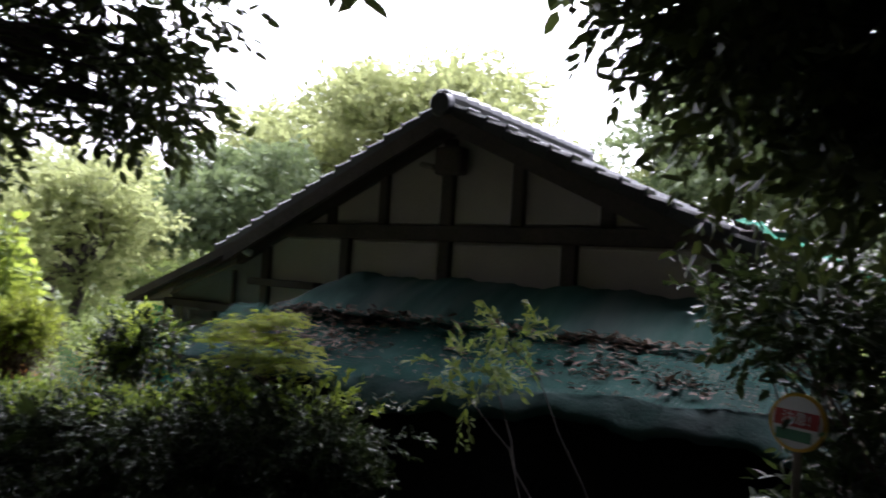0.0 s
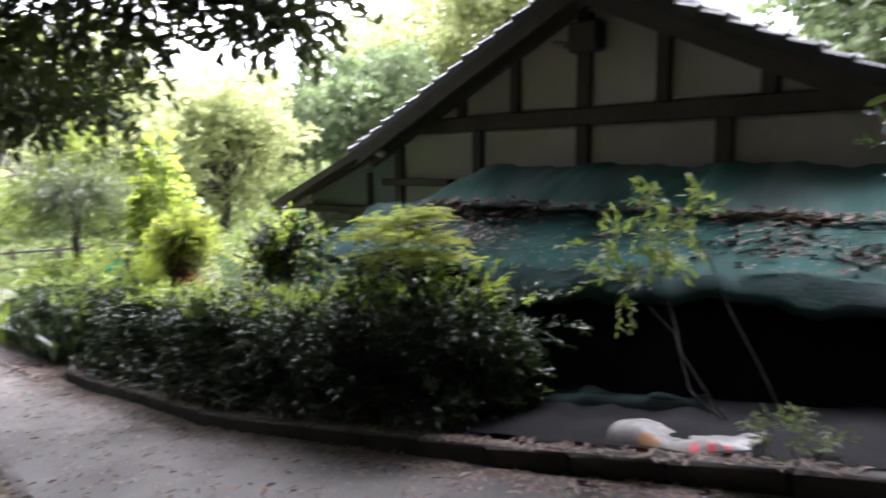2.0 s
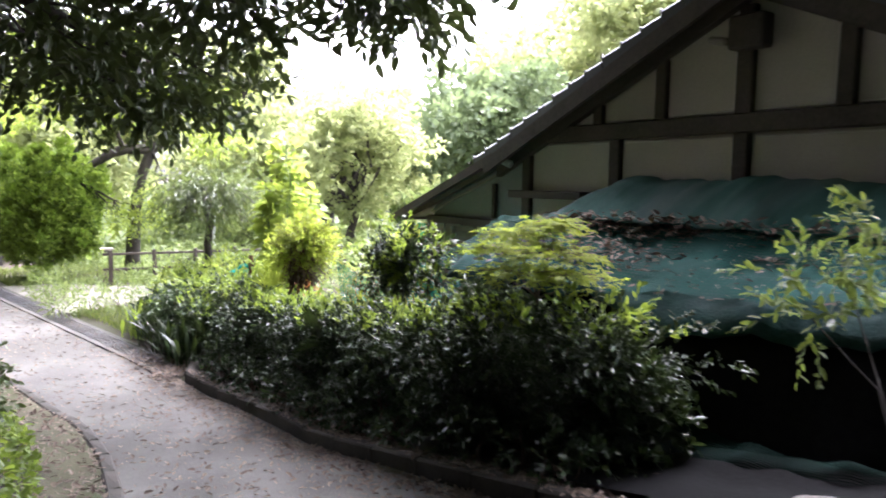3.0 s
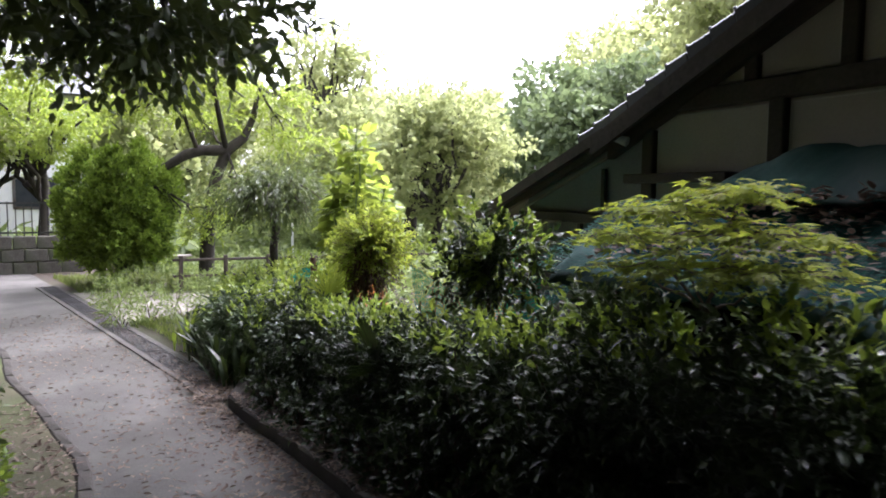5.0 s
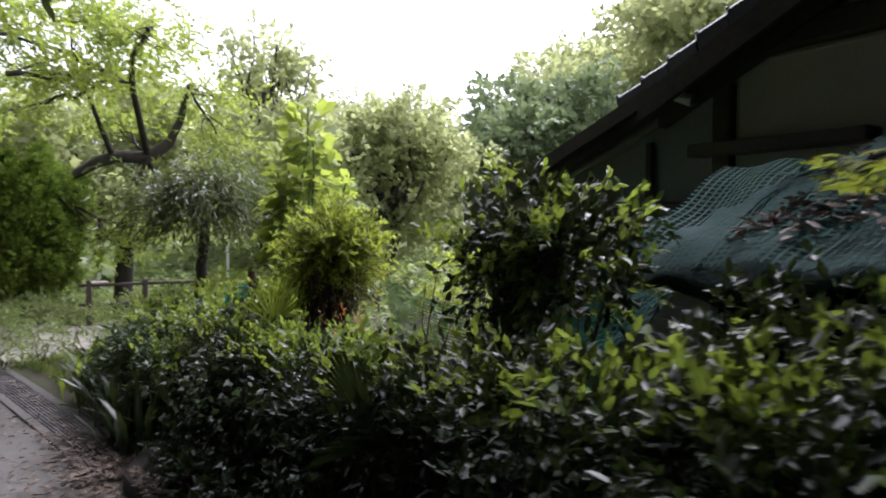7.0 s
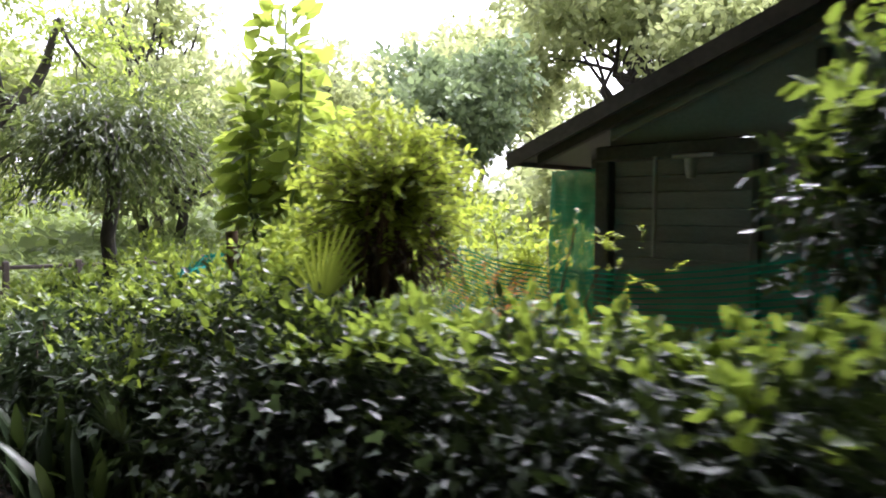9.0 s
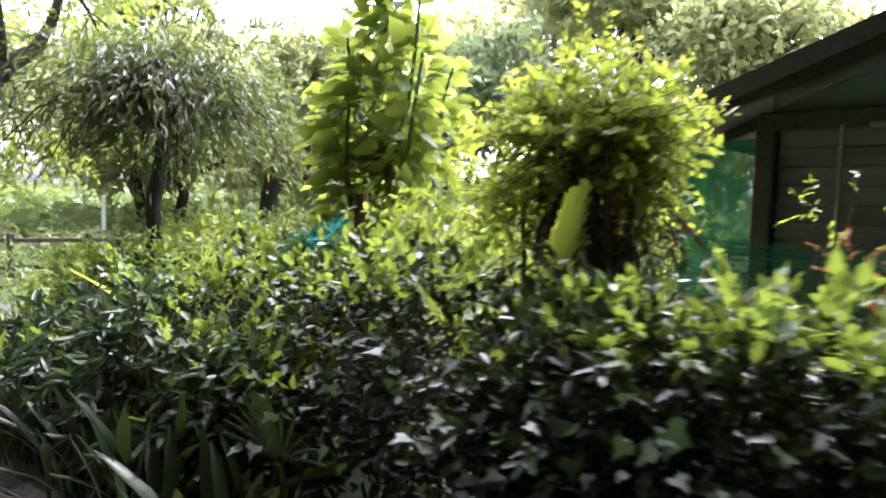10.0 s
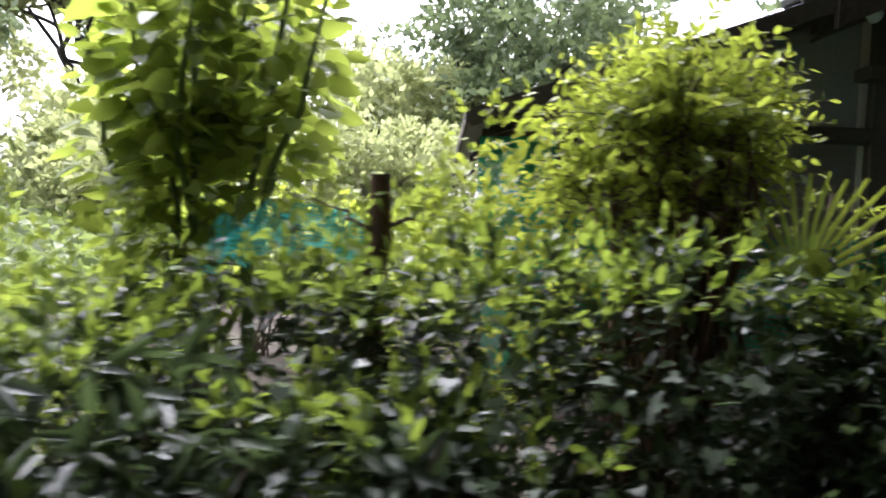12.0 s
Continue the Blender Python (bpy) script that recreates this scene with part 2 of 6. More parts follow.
# ---- mesh helpers ----
def mesh_from(name, verts, faces, uvs=None, smooth=False):
    """A mesh from arrays; faces all have the same number of corners."""
    verts, faces = np.asarray(verts, dtype=np.float32), np.asarray(faces, dtype=np.int32)
    me = bpy.data.meshes.new(name)
    me.vertices.add(len(verts))
    me.vertices.foreach_set("co", verts.ravel())
    me.loops.add(faces.size)
    me.loops.foreach_set("vertex_index", faces.ravel())
    me.polygons.add(len(faces))
    me.polygons.foreach_set("loop_start", np.arange(0, faces.size, faces.shape[1], dtype=np.int32))
    if uvs is not None:
        layer = me.uv_layers.new(name="UVMap")
        layer.data.foreach_set("uv", np.asarray(uvs, dtype=np.float32)[faces.ravel()].ravel())
    me.update(calc_edges=True)
    if smooth:
        me.polygons.foreach_set("use_smooth", np.ones(len(faces), dtype=bool))
    return me


def add(name, me, material, parent=None, label=""):
    ob = new(name, me)
    if material and not me.materials:
        me.materials.append(material)
    if parent:
        ob.parent = parent
    if label:
        ob["label"] = label
    return ob


def part(name, bm, material, parent, label=""):
    me = bpy.data.meshes.new(name)
    bm.to_mesh(me)
    bm.free()
    return add(name, me, material, parent, label)


def empty(name, x, y, z, label, category, group="", kind=""):
    ob = new(name)
    ob.location = (x, y, z)
    ob.empty_display_size = 0.1
    return tagged(ob, label, category, group, kind)


def box(size, at=(0, 0, 0), rot=(0, 0, 0), bevel=0.008, bm=None):
    """A bevelled block of that size, centred on at."""
    own = bmesh.new()
    bmesh.ops.create_cube(own, size=1)
    bmesh.ops.scale(own, vec=size, verts=own.verts)
    if bevel:
        bmesh.ops.bevel(own, geom=own.edges[:], offset=min(bevel, min(size) * 0.4), segments=1, affect="EDGES")
    bmesh.ops.transform(own, matrix=pose(*at, *rot), verts=own.verts)
    if bm is None:
        return own
    tmp = bpy.data.meshes.new("tmp")
    own.to_mesh(tmp)
    own.free()
    bm.from_mesh(tmp)
    bpy.data.meshes.remove(tmp)
    return bm


def prism(outline, y0, y1, bevel=0.0):
    """A slab: an outline of (x, z) pairs drawn out from y0 to y1."""
    bm = bmesh.new()
    a = [bm.verts.new((x, y0, z)) for x, z in outline]
    b = [bm.verts.new((x, y1, z)) for x, z in outline]
    bm.faces.new(a)
    bm.faces.new(b[::-1])
    for i in range(len(a)):
        j = (i + 1) % len(a)
        bm.faces.new((a[j], a[i], b[i], b[j]))
    bmesh.ops.recalc_face_normals(bm, faces=bm.faces[:])
    if bevel:
        bmesh.ops.bevel(bm, geom=bm.edges[:], offset=bevel, segments=1, affect="EDGES")
    return bm


def tubes(paths, sides=6):
    """Round tapering limbs: each path is a list of (x, y, z, radius). Returns vertices and quads."""
    vs, fs, base = [], [], 0
    ang = np.linspace(0, 2 * np.pi, sides, endpoint=False)
    for path in paths:
        p = np.asarray(path, dtype=float)
        tang = np.gradient(p[:, :3], axis=0)
        tang /= np.linalg.norm(tang, axis=1)[:, None] + 1e-9
        ref = np.where(np.abs(tang[:, 2:3]) > 0.9, np.array([[1.0, 0, 0]]), np.array([[0, 0, 1.0]]))
        u = np.cross(tang, ref)
        u /= np.linalg.norm(u, axis=1)[:, None] + 1e-9
        w = np.cross(tang, u)
        ring = p[:, None, :3] + p[:, None, 3:4] * (np.cos(ang)[None, :, None] * u[:, None] + np.sin(ang)[None, :, None] * w[:, None])
        vs.append(ring.reshape(-1, 3))
        k = len(p)
        i, j = np.meshgrid(np.arange(k - 1), np.arange(sides), indexing="ij")
        jn = (j + 1) % sides
        fs.append(np.stack([base + i * sides + j, base + i * sides + jn, base + (i + 1) * sides + jn, base + (i + 1) * sides + j], -1).reshape(-1, 4))
        base += k * sides
    return np.concatenate(vs), np.concatenate(fs)


def bend(rng, start, end, r0, r1, wobble=0.08, steps=7, sag=0.0):
    """A crooked limb from start to end as a path for tubes()."""
    s, e = np.asarray(start, float), np.asarray(end, float)
    span = np.linalg.norm(e - s)
    out = []
    drift = rng.normal(0, wobble * span, (steps, 3))
    for i, f in enumerate(np.linspace(0, 1, steps)):
        p = s + (e - s) * f + drift[i] * math.sin(math.pi * f) * 0.6
        p[2] += sag * 4 * f * (1 - f)
        out.append((*p, r0 + (r1 - r0) * f))
    return out


# leaf blades: y along the blade, x across, z up; corner rows for two folded halves
def blade(width, fold=0.12, curl=-0.12, belly=0.4):
    w = width / 2
    v = np.array([(0, 0, 0), (0, 1, curl), (-w * 0.92, belly * 0.6, fold * w), (-w * 0.75, belly + 0.3, fold * w + curl * 0.4), (w * 0.92, belly * 0.6, fold * w), (w * 0.75, belly + 0.3, fold * w + curl * 0.4)])
    return v, np.array([(0, 1, 3, 2), (0, 4, 5, 1)])


def flake(width):
    w = width / 2
    return np.array([(0, 0, 0), (-w, 0.45, 0.05), (0, 1, -0.1), (w, 0.45, 0.05)]), np.array([(0, 3, 2, 1)])


def palmate():
    """A maple leaf: five pointed lobes from one base."""
    v, f = [(0, 0, 0)], []
    for deg, ln in ((-95, 0.55), (-48, 0.85), (0, 1.0), (48, 0.85), (95, 0.55)):
        a = radians(deg)
        d, w = np.array([math.sin(a), math.cos(a)]), np.array([math.cos(a), -math.sin(a)])
        b = len(v)
        for q, z in ((d * ln * 0.45 - w * 0.12, 0.03), (d * ln, -0.1), (d * ln * 0.45 + w * 0.12, 0.03)):
            v.append((*q, z))
        f.append((0, b + 2, b + 1, b))
    return np.array(v), np.array(f)


PALMATE = palmate()
OVAL, LANCE, FLAKE = blade(0.5), blade(0.26, 0.1, -0.2), flake(0.6)


def leaves(rng, at, way, size, shape, flat=0.6):
    """Blades at the points, pointing along the ways; flat: how far they turn their face to the sky."""
    tv, tf = shape
    n = len(at)
    y = way / (np.linalg.norm(way, axis=1)[:, None] + 1e-9)
    up = rng.normal(0, 1, (n, 3)) * (1 - flat) + np.array([0, 0, 1.0]) * flat
    x = np.cross(y, up)
    x /= np.linalg.norm(x, axis=1)[:, None] + 1e-9
    z = np.cross(x, y)
    s = size[:, None, None]
    v = at[:, None] + s * (tv[None, :, 0:1] * x[:, None] + tv[None, :, 1:2] * y[:, None] + tv[None, :, 2:3] * z[:, None])
    f = tf[None] + (np.arange(n) * len(tv))[:, None, None]
    return v.reshape(-1, 3), f.reshape(-1, 4)


def clumps(rng, centre, radii, count, shell=0.55, lumps=7, rough=0.35):
    """Points for leaf sprays in a lumpy crown, and the ways out of it. More of them near the surface."""
    d = rng.normal(0, 1, (count, 3))
    d /= np.linalg.norm(d, axis=1)[:, None]
    bumps = rng.normal(0, 1, (lumps, 3))
    bumps /= np.linalg.norm(bumps, axis=1)[:, None]
    swell = 1 - rough + rough * 1.5 * np.clip((d @ bumps.T), 0, 1).max(axis=1) ** 3
    depth = shell + (1 - shell) * rng.random(count) ** 0.7
    return np.asarray(centre) + d * swell[:, None] * depth[:, None] * np.asarray(radii), d


def sprays(rng, at, out, per, twig, size, spread=0.7, droop=0.15):
    """Leaves set along short twigs: per leaves on each twig of that length. Returns points, ways, sizes."""
    n = len(at)
    way = out + rng.normal(0, 0.55, (n, 3))
    way[:, 2] += 0.25 - droop
    way /= np.linalg.norm(way, axis=1)[:, None] + 1e-9
    f = np.tile(np.linspace(0.1, 1, per), n)
    base = np.repeat(at, per, axis=0) + np.repeat(way, per, axis=0) * (f * twig)[:, None]
    base[:, 2] -= droop * twig * f ** 2
    w = np.repeat(way, per, axis=0) + rng.normal(0, spread, (n * per, 3))
    w[:, 2] -= droop
    return base, w, size * rng.uniform(0.6, 1.15, n * per)


def crown(name, parts, material, parent, shape=OVAL, flat=0.6, seed=1, label=""):
    """One foliage mesh out of several (points, ways, sizes) sets."""
    rng = np.random.default_rng(seed)
    vs, fs, base = [], [], 0
    for at, way, size in parts:
        v, f = leaves(rng, at, way, size, shape, flat)
        vs.append(v)
        fs.append(f + base)
        base += len(v)
    return add(name, mesh_from(name, np.concatenate(vs), np.concatenate(fs)), material, parent, label)


def limbs(name, paths, material, parent, sides=6, label=""):
    v, f = tubes(paths, sides)
    return add(name, mesh_from(name, v, f, smooth=True), material, parent, label)


# ---- the lie of the land ----
LAND_X = (-400.0, -30.0, -20.0, -11.0, -9.1, -7.8, -6.4, -3.9, -2.8, -1.1, -0.4, 0.0, 4.0, 400.0)
LAND_Z = (-1.4, -1.4, -1.4, -1.39, -1.33, -1.18, -1.06, -0.64, -0.45, -0.12, -0.01, 0.15, 0.5, 1.0)
RIGHT_X = (-40.0, -22.6, -10.4, -10.25, -8.3, -6.2, -5.0, -4.0, -3.1, -2.4, -1.0, 4.0)
RIGHT_Y = (-2.8, 0.7, 3.08, 2.8, 2.92, 2.97, 3.06, 3.14, 3.2, 3.27, 3.4, 3.7)
LEFT_X = (-40.0, -22.0, -13.9, -12.3, -11.0, -9.9, -8.6, -7.0, -5.6, -4.0, -2.0, 4.0)
LEFT_Y = (-5.5, -2.0, 0.48, 0.65, 1.0, 1.2, 1.45, 1.46, 1.32, 0.6, -1.2, -3.0)


def land(x):
    return np.interp(x, LAND_X, LAND_Z)


def right_edge(x):
    return np.interp(x, RIGHT_X, RIGHT_Y)


def left_edge(x):
    return np.interp(x, LEFT_X, LEFT_Y)


def grid(name, xs, ys, height, material, smooth=True):
    gx, gy = np.meshgrid(xs, ys, indexing="ij")
    v = np.stack([gx, gy, height(gx, gy)], -1).reshape(-1, 3)
    k = len(ys)
    i, j = np.meshgrid(np.arange(len(xs) - 1), np.arange(k - 1), indexing="ij")
    f = np.stack([i * k + j, (i + 1) * k + j, (i + 1) * k + j + 1, i * k + j + 1], -1).reshape(-1, 4)
    return add(name, mesh_from(name, v, f, smooth=smooth), material)


def soil_height(x, y):
    r, l = right_edge(x), left_edge(x)
    bed = np.where((x > -10.3) & (x < -0.6), 0.07, 0.0)
    z = land(x) - 0.04 + np.clip((y - r) / 0.12, 0, 1) * (0.04 + bed) + np.clip((l - y) / 0.12, 0, 1) * 0.075
    rough = 0.025 * np.sin(x * 5.1 + y * 2.3) * np.cos(y * 4.3 - x * 1.7)
    away = np.clip((np.abs(y - 0.5 * (r + l)) - 0.5 * (r - l) - 0.3) / 0.6, 0, 1)
    # the -y and +x rises are unseen, added to block low sky light
    hill_and_screen = np.clip((y - 16) / 40, 0, 1) * 3.0 + np.clip((-7 - y) / 16, 0, 1) * 11.0 + np.clip((x - 7) / 16, 0, 1) * 9.0
    return z + rough * away * 0.9 + hill_and_screen


def ground_and_path():
    far = [-400, -200, -100, -60, -40]
    xs = np.array(far + list(np.arange(-30, 5.01, 0.2)) + [8, 15, 40, 100, 400])
    ys = np.array([-400, -200, -100, -50, -25, -15] + list(np.arange(-9, 9.01, 0.12)) + [12, 16, 22, 30, 40, 60, 100, 200, 400])
    tagged(grid("ground", xs, ys, soil_height, M_SOIL), "dark soil under shrubs with leaf mould and moss", "ground", kind="structure")
    xs = np.arange(-26, 3.01, 0.15)
    k = 15
    v, f = [], []
    for x in xs:
        a, b = left_edge(x), right_edge(x)
        for t in np.linspace(0, 1, k):
            y = a + (b - a) * t
            v.append((x, y, land(x) + 0.006 * math.sin(x * 3.1 + y * 5.7)))
    n = len(xs)
    for i in range(n - 1):
        for j in range(k - 1):
            f.append((i * k + j, (i + 1) * k + j, (i + 1) * k + j + 1, i * k + j + 1))
    tagged(add("path", mesh_from("path", v, f, smooth=True), M_PATH), "worn grey concrete garden path strewn with leaves", "path", kind="structure")


ground_and_path()


# ---- the house ----
WALL_Y, FRONT = 6.85, 6.5
RIDGE_X, RIDGE_Z, PITCH = -4.67, 3.36, 0.457
HOUSE_BACK = 10.6


def roof_z(x):
    return RIDGE_Z - PITCH * abs(x - RIDGE_X)


def lean_z(x):
    return 1.7 - 0.36 * (-8.3 - x)


def slab_on_slope(x0, x1, y0, y1, thick, lift=0.0, of=roof_z):
    """A board lying along the roof's slope between x0 and x1."""
    z0, z1 = of(x0) + lift, of(x1) + lift
    return prism([(x0, z0), (x1, z1), (x1, z1 - thick), (x0, z0 - thick)], y0, y1)


def build_house():
    house = empty("house", RIDGE_X, WALL_Y, -1.1, "old single-storey house with half-timbered gable and dark tiled roof", "house")
    inv = Matrix.Translation((-RIDGE_X, -WALL_Y, 1.1))

    def put(name, bm, material, parent=house, label=""):
        if parent is house:
            bmesh.ops.transform(bm, matrix=inv, verts=bm.verts)
        return part(name, bm, material, parent, label)

    low = -1.5
    # walls of the main body and of the lean-to
    put("gable_wall", prism([(-8.0, low), (-0.75, low), (-0.75, roof_z(-0.75) - 0.2), (RIDGE_X, RIDGE_Z - 0.22), (-8.0, roof_z(-8.0) - 0.2)], WALL_Y, WALL_Y + 0.16), M_PLASTER)
    put("back_wall", prism([(-10.2, low), (-0.75, low), (-0.75, roof_z(-0.75) - 0.2), (RIDGE_X, RIDGE_Z - 0.22), (-10.2, lean_z(-10.2) - 0.2)], HOUSE_BACK - 0.7, HOUSE_BACK - 0.55), M_PLASTER)
    put("side_wall", box((0.14, HOUSE_BACK - 0.7 - WALL_Y - 0.16, lean_z(-10.2) - 0.15 - low), (-10.13, (WALL_Y + 0.16 + HOUSE_BACK - 0.7) / 2, (lean_z(-10.2) - 0.15 + low) / 2)), M_PLANK)
    put("side_wall", box((0.14, HOUSE_BACK - 0.7 - WALL_Y - 0.16, roof_z(-0.75) - 0.25 - low), (-0.82, (WALL_Y + 0.16 + HOUSE_BACK - 0.7) / 2, (roof_z(-0.75) - 0.25 + low) / 2)), M_PLANK)
    put("lean_to_wall", prism([(-10.2, 0.7), (-8.003, 0.7), (-8.003, lean_z(-8.0) - 0.08), (-10.2, lean_z(-10.2) - 0.08)], WALL_Y + 0.03, WALL_Y + 0.15), M_PLASTER_BLUE, label="blue-grey plastered wall of the lean-to")
    # posts
    for x, z0, z1, w in ((-7.87, low, roof_z(-7.87) - 0.22, 0.16), (-6.34, low, 1.86, 0.16), (-4.74, low, RIDGE_Z - 0.3, 0.17), (-3.13, low, 1.86, 0.17), (-1.6, low, 1.86, 0.16), (-6.62, 1.98, roof_z(-6.62) - 0.22, 0.14), (-5.72, 1.98, roof_z(-5.72) - 0.22, 0.14), (-3.78, 1.98, roof_z(-3.78) - 0.22, 0.15), (-2.72, 1.98, roof_z(-2.72) - 0.22, 0.15), (-0.85, low, 1.6, 0.16)):
        put("post", box((w, 0.12, z1 - z0), (x, WALL_Y - 0.02, (z0 + z1) / 2), bevel=0.012), M_TIMBER)
    put("beam", box((7.1, 0.17, 0.19), (-4.42, WALL_Y - 0.03, 1.93), bevel=0.015), M_TIMBER, label="dark timber tie beam")
    put("ledge", box((1.35, 0.2, 0.1), (-7.4, WALL_Y - 0.12, 1.17), bevel=0.012), M_TIMBER)
    # plaster panels with pale worn edges
    bays = [(-7.77, -6.44), (-6.24, -4.84), (-4.64, -3.23), (-3.03, -1.7)]
    for a, b in bays:
        put("plaster_panel", box((b - a, 0.03, 1.56), ((a + b) / 2, WALL_Y - 0.012, 1.03), bevel=0.01), M_PLASTER)
        for s in (a + 0.012, b - 0.012):
            put("panel_edge", box((0.022, 0.02, 1.54), (s, WALL_Y - 0.02, 1.04), bevel=0.004), M_PLASTER_EDGE)
        put("panel_edge", box((b - a - 0.06, 0.02, 0.022), ((a + b) / 2, WALL_Y - 0.02, 1.80), bevel=0.004), M_PLASTER_EDGE)
    for a, b in ((-7.75, -6.7), (-6.54, -5.8), (-5.64, -4.84), (-4.64, -3.87), (-3.69, -2.81), (-2.63, -1.75)):
        za, zb = roof_z(a) - 0.24, roof_z(b) - 0.24
        put("plaster_panel", prism([(a, 2.04), (b, 2.04), (b, zb), (a, za)], WALL_Y - 0.028, WALL_Y + 0.004, 0.006), M_PLASTER)
        put("panel_edge", box((0.02, 0.016, zb - 2.1), (b - 0.012, WALL_Y - 0.03, (2.06 + zb) / 2), bevel=0.004), M_PLASTER_EDGE)
        put("panel_edge", box((b - a - 0.05, 0.016, 0.02), ((a + b) / 2, WALL_Y - 0.03, 2.055), bevel=0.004), M_PLASTER_EDGE)
    # lean-to details
    put("beam", box((2.3, 0.14, 0.12), (-9.1, WALL_Y - 0.03, 0.72), bevel=0.012), M_TIMBER)
    put("post", box((0.13, 0.13, 2.2), (-10.2, WALL_Y - 0.02, -0.42), bevel=0.012), M_TIMBER)
    put("post", box((0.07, 0.05, 0.5), (-8.62, WALL_Y - 0.005, 1.05), bevel=0.01), M_TIMBER)
    put("post", box((0.06, 0.06, 1.9), (-9.0, WALL_Y - 0.03, -0.3), bevel=0.01), M_TIMBER)
    for k in range(17):
        z = 0.6 - k * 0.125
        put("plank", box((2.12, 0.025, 0.135), (-9.07, WALL_Y + 0.012, z), (8, 0, 0), bevel=0.004), M_PLANK)
    # roof boards, barge boards, rafters
    for x0, x1 in ((RIDGE_X, -8.42), (RIDGE_X, -0.3)):
        put("roof_deck", slab_on_slope(x0, x1, FRONT + 0.02, HOUSE_BACK, 0.06, -0.02), M_TIMBER)
        put("barge_board", slab_on_slope(x0, x1, FRONT - 0.04, FRONT + 0.015, 0.2, -0.03), M_TIMBER)
        put("inner_barge_board", slab_on_slope(x0, x1, WALL_Y - 0.14, WALL_Y - 0.03, 0.16, -0.09), M_TIMBER)
    put("lean_to_roof", slab_on_slope(-8.2, -10.95, FRONT + 0.02, HOUSE_BACK, 0.05, 0.0, lean_z), M_METAL_ROOF, label="brown sheet-metal roof of the lean-to")
    put("barge_board", slab_on_slope(-8.25, -10.95, FRONT - 0.02, FRONT + 0.015, 0.13, 0.005, lean_z), M_TIMBER)
    put("batten", slab_on_slope(-8.1, -10.1, WALL_Y - 0.1, WALL_Y - 0.06, 0.03, -0.2, lean_z), M_BATTEN, label="pale batten under the eave")
    for y in (6.5, 7.3, 8.1, 8.9, 9.7):
        put("rafter", slab_on_slope(-8.2, -10.8, y + 0.2, y + 0.27, 0.08, -0.055, lean_z), M_TIMBER)
    put("eave_board", box((0.03, HOUSE_BACK - FRONT, 0.09), (-10.965, (HOUSE_BACK + FRONT) / 2, lean_z(-10.965) - 0.04)), M_TIMBER)
    # vent box under the ridge with a pale cap
    put("vent_box", box((0.36, 0.2, 0.32), (-4.66, WALL_Y - 0.13, 2.78), bevel=0.02), M_TIMBER, label="dark wooden vent box in the gable")
    put("vent_cowl", box((0.2, 0.2, 0.07), (-4.92, WALL_Y - 0.2, 2.72), (0, 12, 0), bevel=0.025), M_BATTEN, label="pale metal cowl")
    # ridge: stacked cap tiles with an end ornament
    for k in range(15):
        y = FRONT + 0.05 + k * 0.27
        bm = bmesh.new()
        bmesh.ops.create_cone(bm, cap_ends=True, segments=12, radius1=0.135, radius2=0.1, depth=0.29)
        bmesh.ops.transform(bm, matrix=pose(RIDGE_X, y + 0.13, RIDGE_Z + 0.13, 90, 0, 0), verts=bm.verts)
        put("ridge_tile", bm, M_TILE)
    put("ridge_course", box((0.26, HOUSE_BACK - FRONT - 0.1, 0.07), (RIDGE_X, (HOUSE_BACK + FRONT) / 2, RIDGE_Z + 0.03), bevel=0.01), M_TILE)
    for y in (FRONT - 0.03, HOUSE_BACK - 0.05):
        bm = bmesh.new()
        bmesh.ops.create_cone(bm, cap_ends=True, segments=14, radius1=0.155, radius2=0.14, depth=0.12)
        bmesh.ops.bevel(bm, geom=bm.edges[:], offset=0.012, segments=1, affect="EDGES")
        bmesh.ops.transform(bm, matrix=pose(RIDGE_X, y, RIDGE_Z + 0.04, 90, 0, 0), verts=bm.verts)
        box((0.16, 0.1, 0.08), (RIDGE_X, y + 0.01, RIDGE_Z + 0.18), bevel=0.03, bm=bm)
        put("ridge_end_ornament", bm, M_TILE)
    # verge tiles: one mesh a side, shared by its pieces
    slope = math.degrees(math.atan(PITCH))
    for side in (-1, 1):
        roll_me = None
        n = 15
        for k in range(n):
            x = RIDGE_X + side * (0.2 + k * 0.262)
            if abs(x - RIDGE_X) > 3.95:
                break
            if roll_me is None:
                bm = box((0.3, 0.24, 0.045), (0, 0.09, 0.02), bevel=0.014)
                box((0.29, 0.035, 0.15), (0, -0.03, -0.05), bevel=0.01, bm=bm)
                box((0.035, 0.26, 0.075), (0.14 * side, 0.09, 0.02), bevel=0.014, bm=bm)
                box((0.3, 0.2, 0.03), (0, 0.3, -0.01), bevel=0.008, bm=bm)
                roll_me = bpy.data.meshes.new("verge_tile")
                bm.to_mesh(roll_me)
                bm.free()
                roll_me.materials.append(M_TILE)
            ob = add("verge_tile", roll_me, M_TILE, house)
            ob.matrix_basis = inv @ pose(x, FRONT + 0.03, roof_z(x) + 0.07 + 0.006 * (k % 3), 0, (slope - 6.5) * side, 0.6 * (k % 3 - 1))
    # the field of pan tiles, wavy in courses
    for side in (-1, 1):
        courses, waves = 15, 14
        vs, fs = [], []
        for c in range(courses):
            a0, a1 = 0.15 + c * 0.262, 0.15 + (c + 1) * 0.262 + 0.03
            ys = np.linspace(FRONT + 0.2, HOUSE_BACK - 0.05, waves * 6 + 1)
            prof = 0.035 * np.sin(np.linspace(0, waves * 2 * np.pi, len(ys)))
            b = len(vs)
